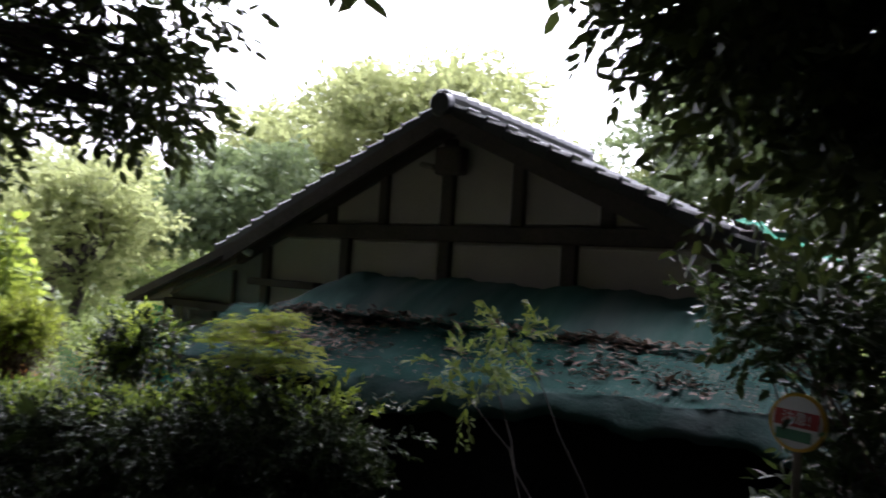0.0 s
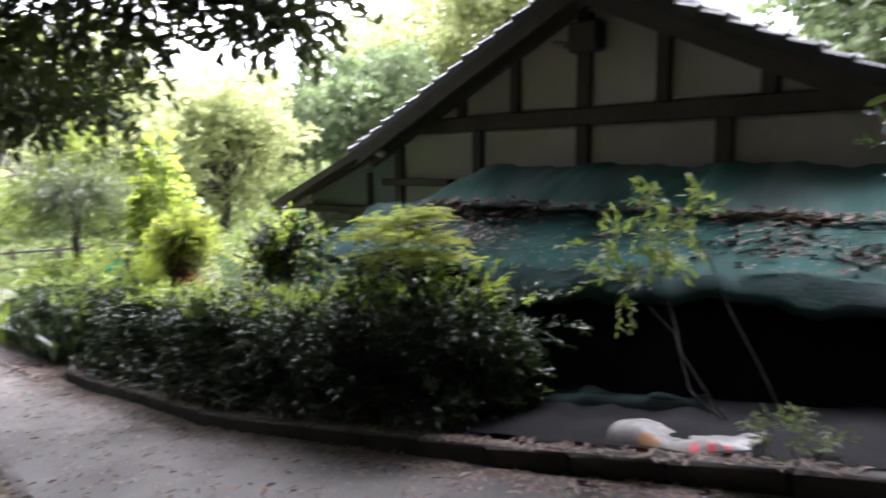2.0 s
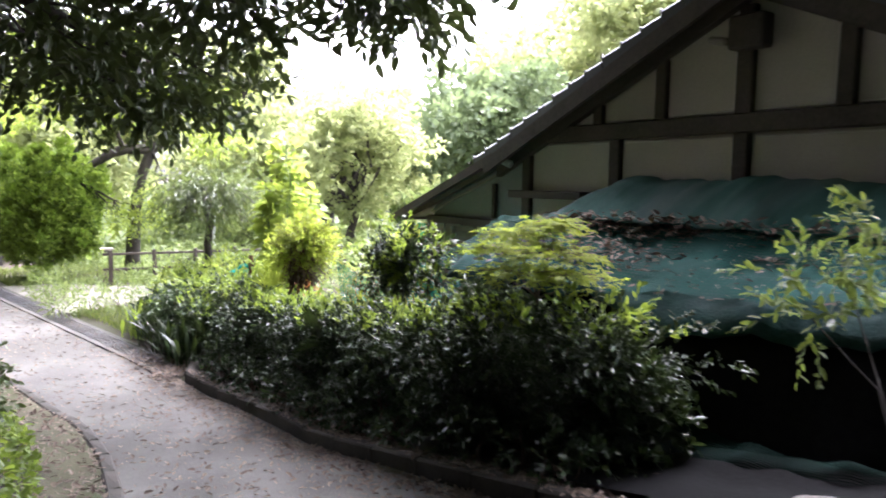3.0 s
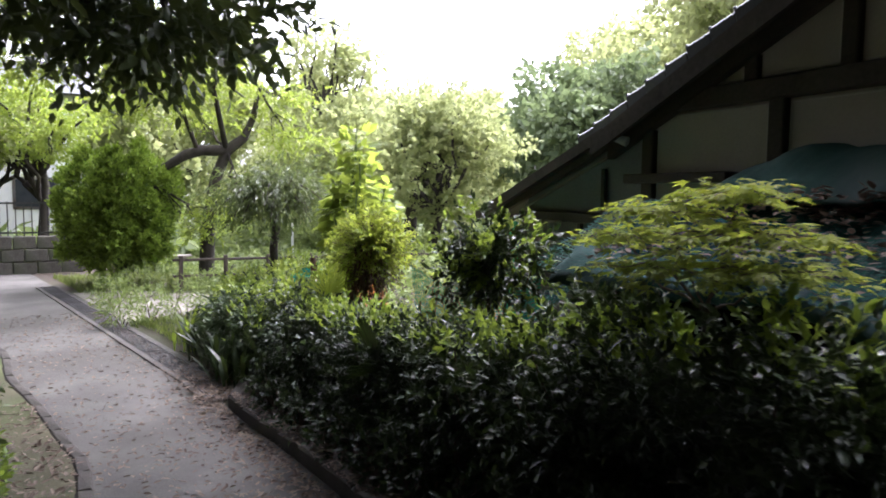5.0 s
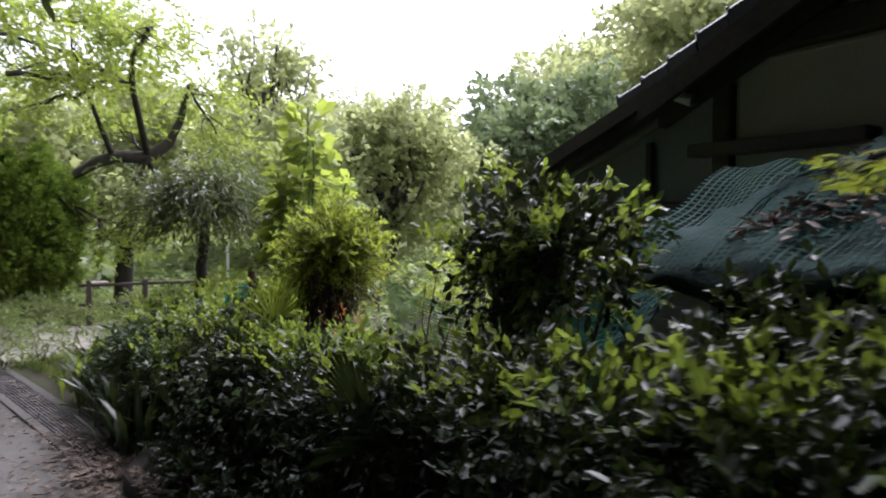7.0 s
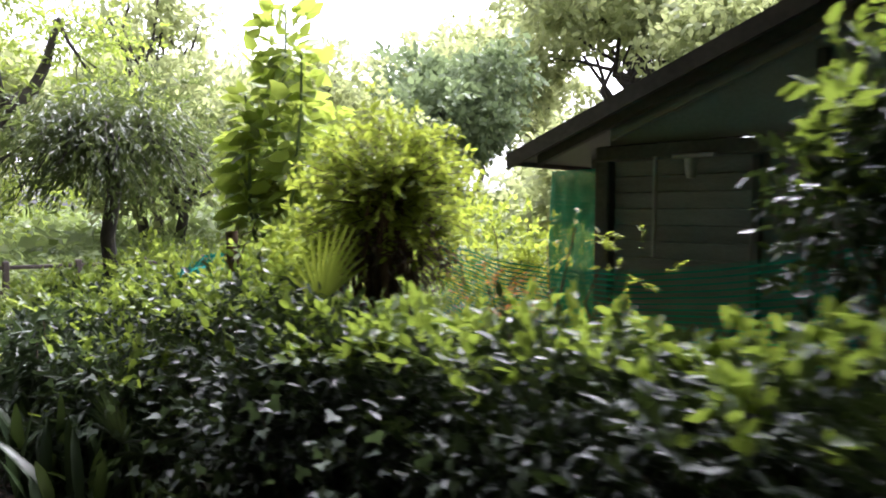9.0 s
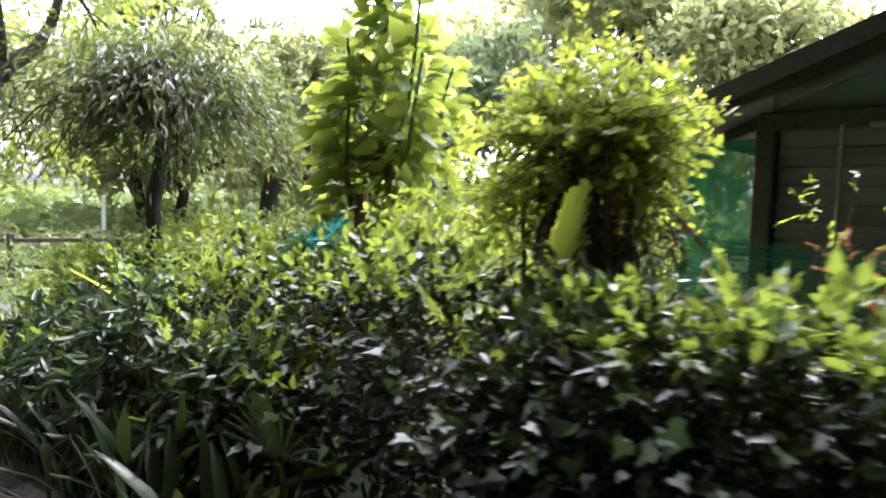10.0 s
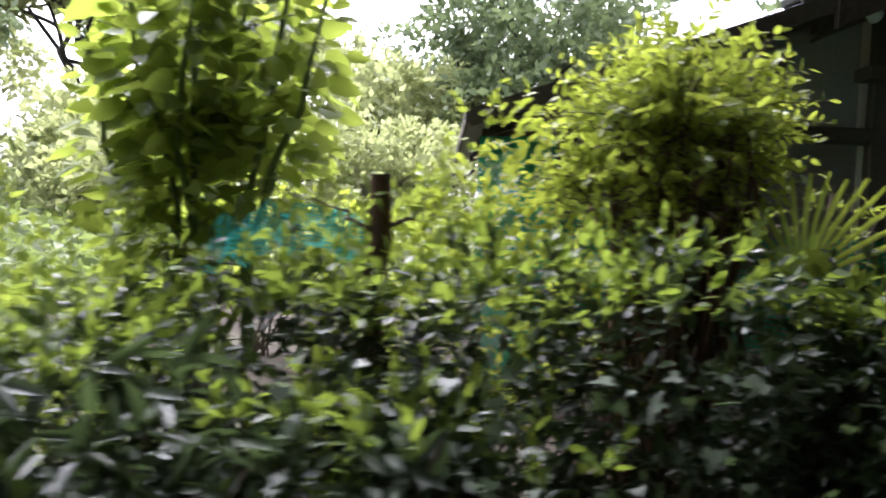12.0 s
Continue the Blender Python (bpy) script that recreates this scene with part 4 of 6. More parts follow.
shrub("garden_shrub", -12.9, 8.2, [(-12.9, 8.2, -0.2, 0.9, 0.7, 0.6, 260), (-11.9, 8.6, -0.3, 0.8, 0.6, 0.5, 200)], 0.1, 7, M_LEAF_YELLOW, "yellowing leafy shrub beyond the house corner", 470, twig=0.2, stems=6, group="shrubs in the bed")
shrub("garden_shrub", -9.25, 5.0, [(-9.25, 5.0, 0.1, 0.25, 0.12, 0.12, 12), (-8.85, 5.0, 0.0, 0.2, 0.12, 0.1, 8)], 0.05, 6, M_LEAF_YELLOW, "thin shrub with a few yellow leaves behind the net", 472, LANCE, 0.12, 2, 0.1, group="shrubs in the bed")
# broad drooping dark leaves at the hedge's end, down to the drain
for k, (x, y, top, w, d) in enumerate(((-11.3, 3.42, -0.55, 0.5, 0.36), (-11.9, 3.32, -0.5, 0.5, 0.42), (-12.5, 3.3, -0.55, 0.5, 0.42), (-13.1, 3.4, -0.6, 0.5, 0.42), (-13.7, 3.5, -0.7, 0.45, 0.4))):
    g = float(land(x))
    shrub("broad_leaved_plant", x, y, [(x, y, (top + g) / 2 + 0.06, w, d, (top - g) / 2, 130)], 0.14, 6, M_IVY, "plant with broad drooping dark green leaves", 490 + k, blade(0.3, 0.12, -0.3), 0.14, 5, 0.5, 0.5, 0.3, group="plants beside the drain")
# leafy bushes on the bank at the other side of the path
for k, (x, y, top, w) in enumerate(((-8.2, 0.35, -0.15, 0.42), (-7.6, 0.1, -0.25, 0.4), (-9.2, 0.3, -0.35, 0.4), (-6.9, 0.0, -0.35, 0.4), (-8.8, -0.3, -0.1, 0.5))):
    g = float(land(x))
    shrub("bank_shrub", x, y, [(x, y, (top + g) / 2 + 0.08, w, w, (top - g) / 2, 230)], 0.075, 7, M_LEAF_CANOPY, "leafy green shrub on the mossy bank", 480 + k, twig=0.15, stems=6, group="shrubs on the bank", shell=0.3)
# lower back planting seen over the hedge towards the lawn
for k, (x, y, top, w, d, m) in enumerate(((-10.4, 3.75, -0.12, 0.5, 0.4, M_LEAF_HEDGE), (-10.9, 3.9, -0.16, 0.5, 0.45, M_LEAF_HEDGE), (-11.6, 3.9, -0.2, 0.55, 0.5, M_LEAF_HEDGE), (-11.2, 3.45, -0.55, 0.6, 0.35, M_LEAF_HEDGE), (-12.2, 3.6, -0.35, 0.6, 0.5, M_LEAF_HEDGE), (-12.6, 4.3, -0.1, 0.6, 0.5, M_LEAF_BRIGHT), (-13.3, 3.9, -0.35, 0.6, 0.5, M_LEAF_HEDGE), (-10.9, 4.5, 0.34, 0.42, 0.35, M_LEAF_YELLOW), (-11.35, 4.45, 0.2, 0.4, 0.35, M_LEAF_BRIGHT), (-12.9, 3.3, -0.75, 0.6, 0.4, M_LEAF_HEDGE), (-9.1, 4.4, -0.26, 0.5, 0.4, M_LEAF_BRIGHT), (-8.2, 4.4, -0.28, 0.6, 0.4, M_LEAF_BRIGHT), (-13.6, 4.4, -0.12, 0.55, 0.5, M_LEAF_BRIGHT), (-14.2, 4.95, -0.15, 0.55, 0.5, M_LEAF_HEDGE), (-13.9, 3.9, -0.3, 0.55, 0.5, M_LEAF_SHOOT), (-14.8, 4.0, -0.35, 0.6, 0.5, M_LEAF_BRIGHT))):
    g = float(land(x))
    h = top - g
    bush = shrub("garden_shrub", x, y, [(x, y, g + h * 0.6, w, d, h * 0.42, 260)], 0.06, 8, m, "leafy garden shrub in the bed behind the path", 130 + k, twig=0.16, stems=8, group="shrubs in the bed", shell=0.3)
    if m is M_LEAF_HEDGE:
        fresh = np.random.default_rng(330 + k)
        at, out = clumps(fresh, (x, y, g + h * 0.92), (w * 0.9, d * 0.9, h * 0.14), 70, 0.3, rough=0.6)
        out[:, 2] = np.abs(out[:, 2]) + 0.2
        crown("new_growth", local_sets([sprays(fresh, at, out, 6, 0.12, 0.06, 0.6, 0.0)], bush), M_LEAF_SHOOT, bush, OVAL, 0.6, k, "fresh bright-green shoots")["kind"] = "stuff"


def shoots(rng, core, radii, count, per, leaf, rise=0.3):
    """Leafy shoots that spring outward from a core: their stem paths, and one set of leaves along them."""
    core, radii = np.asarray(core, float), np.asarray(radii, float)
    paths, at, way = [], [], []
    for k in range(count):
        d = rng.normal(0, 1, 3)
        d[2] = abs(d[2]) * 0.7 + rise * 0.5 if rng.random() < 0.66 else -abs(d[2]) * 0.9
        d /= np.linalg.norm(d)
        tip = core + d * radii * rng.uniform(0.7, 1.18)
        p = bend(rng, core + d * radii * rng.uniform(0.1, 0.4), tip, 0.004, 0.0015, 0.07, 6, 0.03)
        paths.append(p)
        q = np.array(p)[:, :3]
        f = np.linspace(0.15, 1, per)
        pts = np.stack([np.interp(f, np.linspace(0, 1, len(q)), q[:, i]) for i in range(3)], -1)
        side = np.cross(d, rng.normal(0, 1, 3))
        side /= np.linalg.norm(side) + 1e-9
        turn = np.where(np.arange(per) % 2, 1.0, -1.0)[:, None]
        at.append(pts)
        way.append(d * 0.6 + side * turn * 0.8 + rng.normal(0, 0.2, (per, 3)))
    at, way = np.concatenate(at), np.concatenate(way)
    return paths, (at, way, leaf * rng.uniform(0.6, 1.2, len(at)))


def yellow_bush():
    """A clipped stool of brown stems with a mop of yellow-green shoots."""
    rng = np.random.default_rng(9)
    ob = thing("coppiced_shrub", -10.15, 4.55, "yellow-green shrub sprouting from a stool of brown stems", "shrub")
    paths = []
    for k in range(70):
        a, r = rng.uniform(0, 6.28), 0.22 * math.sqrt(rng.random())
        x, y = -10.15 + r * math.cos(a), 4.5 + r * math.sin(a)
        paths.append(bend(rng, (x, y, -1.35), (x + rng.normal(0, 0.05), y + rng.normal(0, 0.05), rng.uniform(0.1, 0.4)), rng.uniform(0.012, 0.026), 0.009, 0.05, 7))
    for p in local(paths, ob):
        limbs("stem", [p], M_DEADSTEM, ob)
    core = np.array([-10.15, 4.55, 0.3])
    twigs, leafy = shoots(rng, core, (0.54, 0.52, 0.5), 380, 17, 0.054, 0.25)
    up, leafy_up = shoots(rng, core + (0.02, 0, 0.2), (0.3, 0.3, 0.42), 40, 15, 0.05, 1.3)
    low, leafy_low = shoots(rng, core + (-0.3, -0.08, -0.26), (0.4, 0.3, 0.28), 60, 13, 0.05, 0.2)
    add("twig", mesh_from("twig", *tubes(local(twigs + up + low, ob), 4)), M_TWIG, ob)["kind"] = "stuff"
    crown("foliage", local_sets([leafy, leafy_up, leafy_low], ob), M_LEAF_YELLOW, ob, OVAL, 0.55, 9)
    at, out = clumps(rng, core + (0.03, 0, -0.22), (0.34, 0.32, 0.15), 150, 0.4, rough=0.5)
    out[:, 2] -= 0.8
    crown("dead_leaves", local_sets([sprays(rng, at, out, 6, 0.14, 0.07, 0.5, 0.4)], ob), M_DRY, ob, LANCE, 0.3, 19, "withered brown leaves under the crown")


yellow_bush()


def big_leaf_sapling():
    """A tall young tree with leaves as large as a hand, in storeys on upright shoots."""
    rng = np.random.default_rng(10)
    ob = thing("sapling", -12.3, 5.15, "young tree with very large soft green leaves", "tree")
    paths, sets = [], []
    for tx, ty, tz in ((-12.25, 5.15, 1.95), (-11.85, 5.05, 1.5), (-12.75, 5.2, 1.25), (-12.5, 5.45, 1.55), (-11.95, 5.5, 1.1), (-12.3, 4.8, 1.2), (-12.6, 4.85, 0.9), (-11.7, 4.95, 1.05), (-12.95, 5.1, 0.85)):
        p = bend(rng, (-12.3 + rng.normal(0, 0.06), 5.15 + rng.normal(0, 0.06), -1.4), (tx, ty, tz), 0.03, 0.01, 0.03, 9)
        paths.append(p)
        q = np.array(p)[:, :3]
        f = np.linspace(0.4, 1, 19)
        pts = np.stack([np.interp(f, np.linspace(0, 1, len(q)), q[:, i]) for i in range(3)], -1)
        for i, pt in enumerate(pts):
            for s in range(5):
                a = i * 1.57 + s * 1.26 + rng.normal(0, 0.3)
                reach = 0.08 + 0.55 * (1 - f[i]) * rng.uniform(0.1, 1.0)
                w = np.array([math.cos(a), math.sin(a), 0.35 if f[i] > 0.9 else -0.15])
                sets.append((pt + w * reach * 0.6, w + rng.normal(0, 0.15, 3), 0.19 * rng.uniform(0.6, 1.15) * (1.0 if f[i] < 0.92 else 0.7)))
    for p in local(paths, ob):
        limbs("stem", [p], M_STEM, ob)
    at, out = clumps(rng, (-12.3, 5.15, 0.72), (0.6, 0.58, 0.85), 300, 0.2, rough=0.6)
    out[:, 2] -= 0.3
    top_at, top_out = clumps(rng, (-12.25, 5.15, 1.55), (0.26, 0.26, 0.5), 70, 0.2)
    at, out = np.concatenate([at, top_at]), np.concatenate([out, top_out])
    for q in range(len(at)):
        sets.append((at[q], out[q] + rng.normal(0, 0.3, 3), 0.21 * rng.uniform(0.6, 1.15)))
    at, w, s = (np.array([q[i] for q in sets]) for i in range(3))
    crown("foliage", local_sets([(at, w, s)], ob), M_LEAF_BRIGHT, ob, blade(0.62, 0.12, -0.25, 0.35), 0.55, 10)


big_leaf_sapling()


def weeping_tree():
    rng = np.random.default_rng(12)
    ob = thing("weeping_tree", -14.7, 4.5, "small weeping tree with silvery hanging leaves", "tree")
    top = np.array([-14.6, 4.5, 0.8])
    paths, sets = [bend(rng, (-14.8, 4.5, -1.5), top, 0.09, 0.07, 0.04)], []
    for k in range(60):
        a = rng.uniform(0, 6.28)
        r = rng.uniform(0.5, 1.35)
        tip = top + np.array([math.cos(a) * r, math.sin(a) * r, rng.uniform(-0.4, 0.2) - 0.08 * r])
        p = bend(rng, top + rng.normal(0, 0.08, 3), tip, 0.02, 0.005, 0.04, 8, sag=0.35)
        paths.append(p)
        q = np.array(p)[2:, :3]
        at = np.repeat(q, 22, axis=0) + rng.normal(0, 0.11, (len(q) * 22, 3))
        w = np.tile(np.array([math.cos(a) * 0.6, math.sin(a) * 0.6, -0.55]), (len(at), 1)) + rng.normal(0, 0.35, (len(at), 3))
        sets.append((at, w, rng.uniform(0.07, 0.12, len(at))))
    at, out = clumps(rng, top + (0.1, 0, 0.3), (1.3, 1.3, 0.55), 560, 0.2, rough=0.6)
    s = sprays(rng, at, out, 7, 0.2, 0.1, 0.6, 0.5)
    limbs("trunk", local(paths, ob), M_BARK, ob)
    crown("crown", local_sets(sets + [s], ob), M_LEAF_GREY, ob, LANCE, 0.4, 12)


weeping_tree()


def cypress():
    """A clipped cypress: a dome of many knobbly tufts of upright sprays with dark clefts between them."""
    rng = np.random.default_rng(13)
    x, y = -21.5, 2.4
    ob = thing("cypress_bush", x, y, "dense rounded golden-green cypress bush", "shrub")
    sets = []
    knobs = 85
    for k in range(knobs):
        h = 1 - 1.85 * (k + 0.5) / knobs
        a, r = k * 2.39996, math.sqrt(1 - h * h)
        d = np.array([r * math.cos(a), r * math.sin(a), h]) + rng.normal(0, 0.06, 3)
        c = np.array([x, y, 0.42]) + d * np.array([1.2, 1.2, 1.5]) * rng.uniform(0.8, 1.1)
        at, out = clumps(rng, c, np.array([0.25, 0.25, 0.32]) * rng.uniform(0.7, 1.2), 90, 0.3)
        sets.append(sprays(rng, at, out * 0.6 + d * 0.7 + (0, 0, 0.55), 7, 0.14, 0.1, 0.4, 0.0))
    at, out = clumps(rng, (x, y, 0.3), (0.85, 0.85, 1.1), 1200, 0.5)
    sets.append(sprays(rng, at, out, 6, 0.16, 0.12, 0.6, 0.1))
    limbs("trunk", local([bend(rng, (x, y, -1.6), (x, y, 1.2), 0.13, 0.04, 0.02)], ob), M_BARK, ob)
    crown("foliage", local_sets(sets, ob), M_LEAF_CYPRESS, ob, FLAKE, 0.2, 13)


cypress()


def cherry_tree(name, paths_in, crowns, material, label, seed, leaf, x, y):
    rng = np.random.default_rng(seed)
    ob = thing(name, x, y, label, "tree")
    paths = []
    for pts in paths_in:
        paths.append([tuple(p) for p in pts])
    sets = []
    ends = [p[-1][:3] for p in paths]
    for cx, cy, cz, rx, ry, rz, n in crowns:
        at, out = clumps(rng, (cx, cy, cz), (rx, ry, rz), n, 0.15, rough=0.5)
        sets.append(sprays(rng, at, out * (1, 1, 0.3), 7, 0.3, leaf, 0.7, 0.2))
        e = np.array(min(ends, key=lambda q: (q[0] - cx) ** 2 + (q[1] - cy) ** 2 + (q[2] - cz) ** 2))
        main = bend(rng, e, (cx, cy, cz), 0.045, 0.012, 0.1, 8)
        paths.append(main)
        for k in range(9):
            paths.append(bend(rng, main[rng.integers(2, 8)][:3], at[rng.integers(len(at))], 0.014, 0.004, 0.1, 6))
    limbs("trunk", local(paths, ob), M_BARK, ob, 8)
    crown("crown", local_sets(sets, ob), material, ob, OVAL, 0.6, seed)


cherry_tree("cherry_tree", [
    [(-21.5, 4.35, -1.6, 0.22), (-21.5, 4.45, 0.2, 0.17), (-21.5, 4.65, 1.35, 0.15), (-21.5, 4.95, 2.1, 0.14)],
    [(-21.5, 4.95, 2.1, 0.15), (-21.4, 4.3, 2.08, 0.14), (-21.4, 3.9, 1.95, 0.13), (-21.4, 3.4, 1.62, 0.1), (-21.4, 2.9, 1.5, 0.05)],
    [(-21.5, 4.95, 2.1, 0.15), (-21.5, 5.4, 2.45, 0.12), (-21.5, 5.65, 3.0, 0.09), (-21.3, 5.8, 3.8, 0.05)],
    [(-21.4, 4.2, 2.08, 0.07), (-21.0, 3.9, 2.7, 0.05), (-20.4, 3.6, 3.3, 0.03)],
    [(-21.4, 4.9, 2.2, 0.08), (-20.0, 4.4, 3.4, 0.06), (-18.6, 4.2, 3.7, 0.05), (-17.0, 4.3, 3.95, 0.025)],
    [(-20.0, 4.4, 3.4, 0.05), (-18.5, 3.2, 3.6, 0.04), (-17.0, 1.7, 3.55, 0.02)],
    [(-18.5, 3.2, 3.6, 0.03), (-17.8, 2.6, 3.2, 0.02), (-17.2, 2.2, 2.9, 0.012)],
], [(-20.8, 4.4, 3.9, 1.6, 1.6, 0.5, 260), (-20.6, 3.0, 3.5, 1.4, 1.4, 0.4, 220), (-21.4, 6.2, 3.6, 1.5, 1.5, 0.6, 220), (-18.0, 4.2, 3.9, 1.3, 1.3, 0.3, 220), (-17.6, 2.2, 3.6, 1.2, 1.2, 0.3, 200), (-17.8, 3.2, 3.1, 1.0, 1.0, 0.25, 130), (-21.4, 6.6, 2.5, 1.2, 1.2, 0.6, 190), (-22.0, 4.4, 3.0, 1.5, 1.5, 0.5, 160), (-21.0, 4.2, 5.0, 1.6, 1.6, 0.5, 220), (-19.2, 3.2, 4.6, 1.5, 1.5, 0.35, 220), (-18.5, 0.6, 3.4, 1.3, 1.3, 0.3, 160), (-19.0, 1.4, 4.4, 1.5, 1.5, 0.4, 220), (-19.0, 2.0, 5.6, 1.9, 1.9, 0.5, 260), (-19.0, -0.6, 4.8, 1.6, 1.6, 0.5, 200), (-21.2, 2.4, 2.9, 1.0, 1.0, 0.3, 110), (-20.6, 5.0, 0.7, 0.9, 0.9, 0.5, 130), (-20.8, 4.2, 0.1, 0.8, 0.8, 0.4, 90)], M_LEAF_BRIGHT, "old cherry tree with a crooked mossy trunk and airy crown", 14, 0.115, -21.5, 4.35)
cherry_tree("cherry_tree", [
    [(-25.0, 11.9, -1.6, 0.3), (-25.0, 12.0, 0.3, 0.23), (-24.95, 12.25, 1.5, 0.18), (-24.8, 12.75, 3.0, 0.1)],
    [(-25.0, 12.0, 0.2, 0.18), (-24.9, 12.7, 1.0, 0.15), (-24.8, 13.1, 1.7, 0.09)],
], [(-24.8, 12.9, 3.4, 1.6, 1.6, 0.8, 120), (-25.4, 11.2, 3.2, 1.6, 1.6, 0.8, 120), (-24.6, 14.0, 2.6, 1.4, 1.4, 0.7, 110), (-26.0, 12.6, 4.5, 1.7, 1.7, 0.8, 120)], M_LEAF_FAR, "slender dark-trunked tree with airy leaves paled for haze", 15, 0.14, -25.0, 11.9)


def fan_palm(x, y, z, radius, seed, tilt, label, material, fingers=16, fans=3, first=0.25, spread_first=1.15, broad=1.35):
    """A young fan palm: a few pleated fans on short stalks."""
    rng = np.random.default_rng(seed)
    ob = thing("fan_palm", x, y, label, "palm")
    g = ob.location.z
    stalks = []
    for k in range(fans):
        heading = tilt + k * 1.4
        hub = np.array([x + 0.06 * math.cos(heading), y + 0.06 * math.sin(heading), z - 0.06 * k])
        stalks.append(bend(rng, (x, y, g - 0.05), hub, 0.016, 0.009, 0.03, 6))
        side = np.array([-math.sin(heading), math.cos(heading), 0])
        lean = np.array([math.cos(heading) * (first + 0.5 * k), math.sin(heading) * (first + 0.5 * k), 1.0 - 0.35 * k])
        lean /= np.linalg.norm(lean)
        face = np.cross(side, lean)
        vs, fs = [], []
        spread = spread_first if k == 0 else 1.5
        for i in range(fingers):
            a = (i / (fingers - 1) - 0.5) * 2 * spread
            d = side * math.sin(a) + lean * math.cos(a)
            across = side * math.cos(a) - lean * math.sin(a)
            rad = radius * (1 - 0.12 * abs(a)) * rng.uniform(0.92, 1.05)
            rows = []
            for f, wd in ((0.0, 0.005), (0.45, 0.013), (0.75, 0.012), (1.0, 0.002)):
                c = hub + d * rad * f - np.array([0, 0, 0.05 * f * f]) + face * 0.02 * f
                rows += [c - across * wd * radius * broad, c + face * 0.015, c + across * wd * radius * broad]
            b = len(vs)
            vs += rows
            for r in range(3):
                for c in range(2):
                    fs.append((b + r * 3 + c, b + r * 3 + c + 1, b + (r + 1) * 3 + c + 1, b + (r + 1) * 3 + c))
        v = np.array(vs) - np.array(ob.location)
        add("fan", mesh_from("fan", v, fs), material, ob)
    for p in local(stalks, ob):
        limbs("stalk", [p], M_STEM, ob, 6)


fan_palm(-9.96, 3.9, -0.2, 0.47, 21, 0.4, "young fan palm with a fresh yellow-green pleated fan", M_LEAF_YELLOW, 13, 1, 0.2, 1.0, 1.7)
fan_palm(-7.2, 3.5, -0.3, 0.42, 22, -1.6, "young fan palm with drooping dark fans in the hedge", M_LEAF_HEDGE)
fan_palm(-10.6, 3.3, -0.9, 0.35, 23, -1.4, "small shaded fan palm low in the hedge", M_LEAF_HEDGE, 12, 2)

# evergreen bush with a trunk in front of the shed
camellia = shrub("camellia_bush", -7.5, 4.5, [(-7.5, 4.52, 0.46, 0.4, 0.36, 0.34, 190), (-7.1, 4.48, 0.44, 0.42, 0.38, 0.36, 200), (-7.8, 4.55, 0.25, 0.3, 0.3, 0.3, 110), (-7.4, 4.5, 0.0, 0.3, 0.3, 0.4, 60)], 0.07, 7, M_LEAF_HEDGE, "glossy evergreen bush with reddish stems", 51, twig=0.13, stems=7, stem_r=0.022, shell=0.15, rough=0.62)
tips = np.random.default_rng(512)
tip_sets = []
for c, s in (((-7.5, 4.5, 0.5), (0.41, 0.38, 0.34)), ((-7.1, 4.46, 0.48), (0.43, 0.4, 0.37))):
    at, out = clumps(tips, c, s, 110, 0.7, rough=0.6)
    tip_sets.append(sprays(tips, at, out, 6, 0.1, 0.065, 0.6, 0.0))
crown("new_growth", local_sets(tip_sets, camellia), M_LEAF_SHOOT, camellia, OVAL, 0.6, 51, "fresh bright-green shoots")["kind"] = "stuff"
# maple boughs over the hedge by the shed
def maple_sapling():
    """A young maple: level tiers of branchlets that fan out, each lined with lobed leaves lying flat."""
    rng = np.random.default_rng(52)
    ob = thing("maple_sapling", -4.6, 4.0, "maple sapling with flat tiers of yellow-green leaves", "tree")
    paths, sets = [bend(rng, (-4.6, 4.05, -0.8), (-4.55, 4.0, 0.5), 0.014, 0.01, 0.04, 7)], []
    for x, y, z, r in ((-4.3, 3.9, 0.82, 0.5), (-4.9, 4.05, 0.9, 0.48), (-4.15, 3.9, 0.68, 0.4), (-4.7, 3.9, 0.64, 0.5), (-5.25, 4.12, 0.76, 0.42), (-4.5, 4.1, 1.0, 0.34)):
        paths.append(bend(rng, (-4.55, 4.0, 0.45), (x, y, z), 0.009, 0.005, 0.08, 6))
        for k in range(11):
            a = k * 0.571 + rng.normal(0, 0.15)
            d = np.array([math.cos(a), math.sin(a), 0.0])
            ln = r * rng.uniform(0.6, 1.1)
            twig = bend(rng, (x, y, z), np.array([x, y, z]) + d * ln * (1, 0.7, 0) + (0, 0, -0.05 * rng.random()), 0.004, 0.0015, 0.05, 5, 0.02)
            paths.append(twig)
            f = np.linspace(0.2, 1, 9)
            q = np.array(twig)[:, :3]
            at = np.stack([np.interp(f, np.linspace(0, 1, 5), q[:, i]) for i in range(3)], -1)
            side = np.cross(d, (0, 0, 1)) * np.where(np.arange(9) % 2, 1, -1)[:, None]
            way = d * 0.7 + side * 0.8 + rng.normal(0, 0.12, (9, 3)) - (0, 0, 0.15)
            for n in (0, 1):
                sets.append((at + way * 0.02 * n + rng.normal(0, 0.03, (9, 3)), way + rng.normal(0, 0.25, (9, 3)), 0.075 * rng.uniform(0.65, 1.15, 9)))
    limbs("trunk", local(paths[:1], ob), M_BARK, ob)
    add("twig", mesh_from("twig", *tubes(local(paths[1:], ob), 4)), M_TWIG, ob)["kind"] = "stuff"
    crown("foliage", local_sets(sets, ob), M_LEAF_MAPLE, ob, PALMATE, 0.85, 52)


maple_sapling()
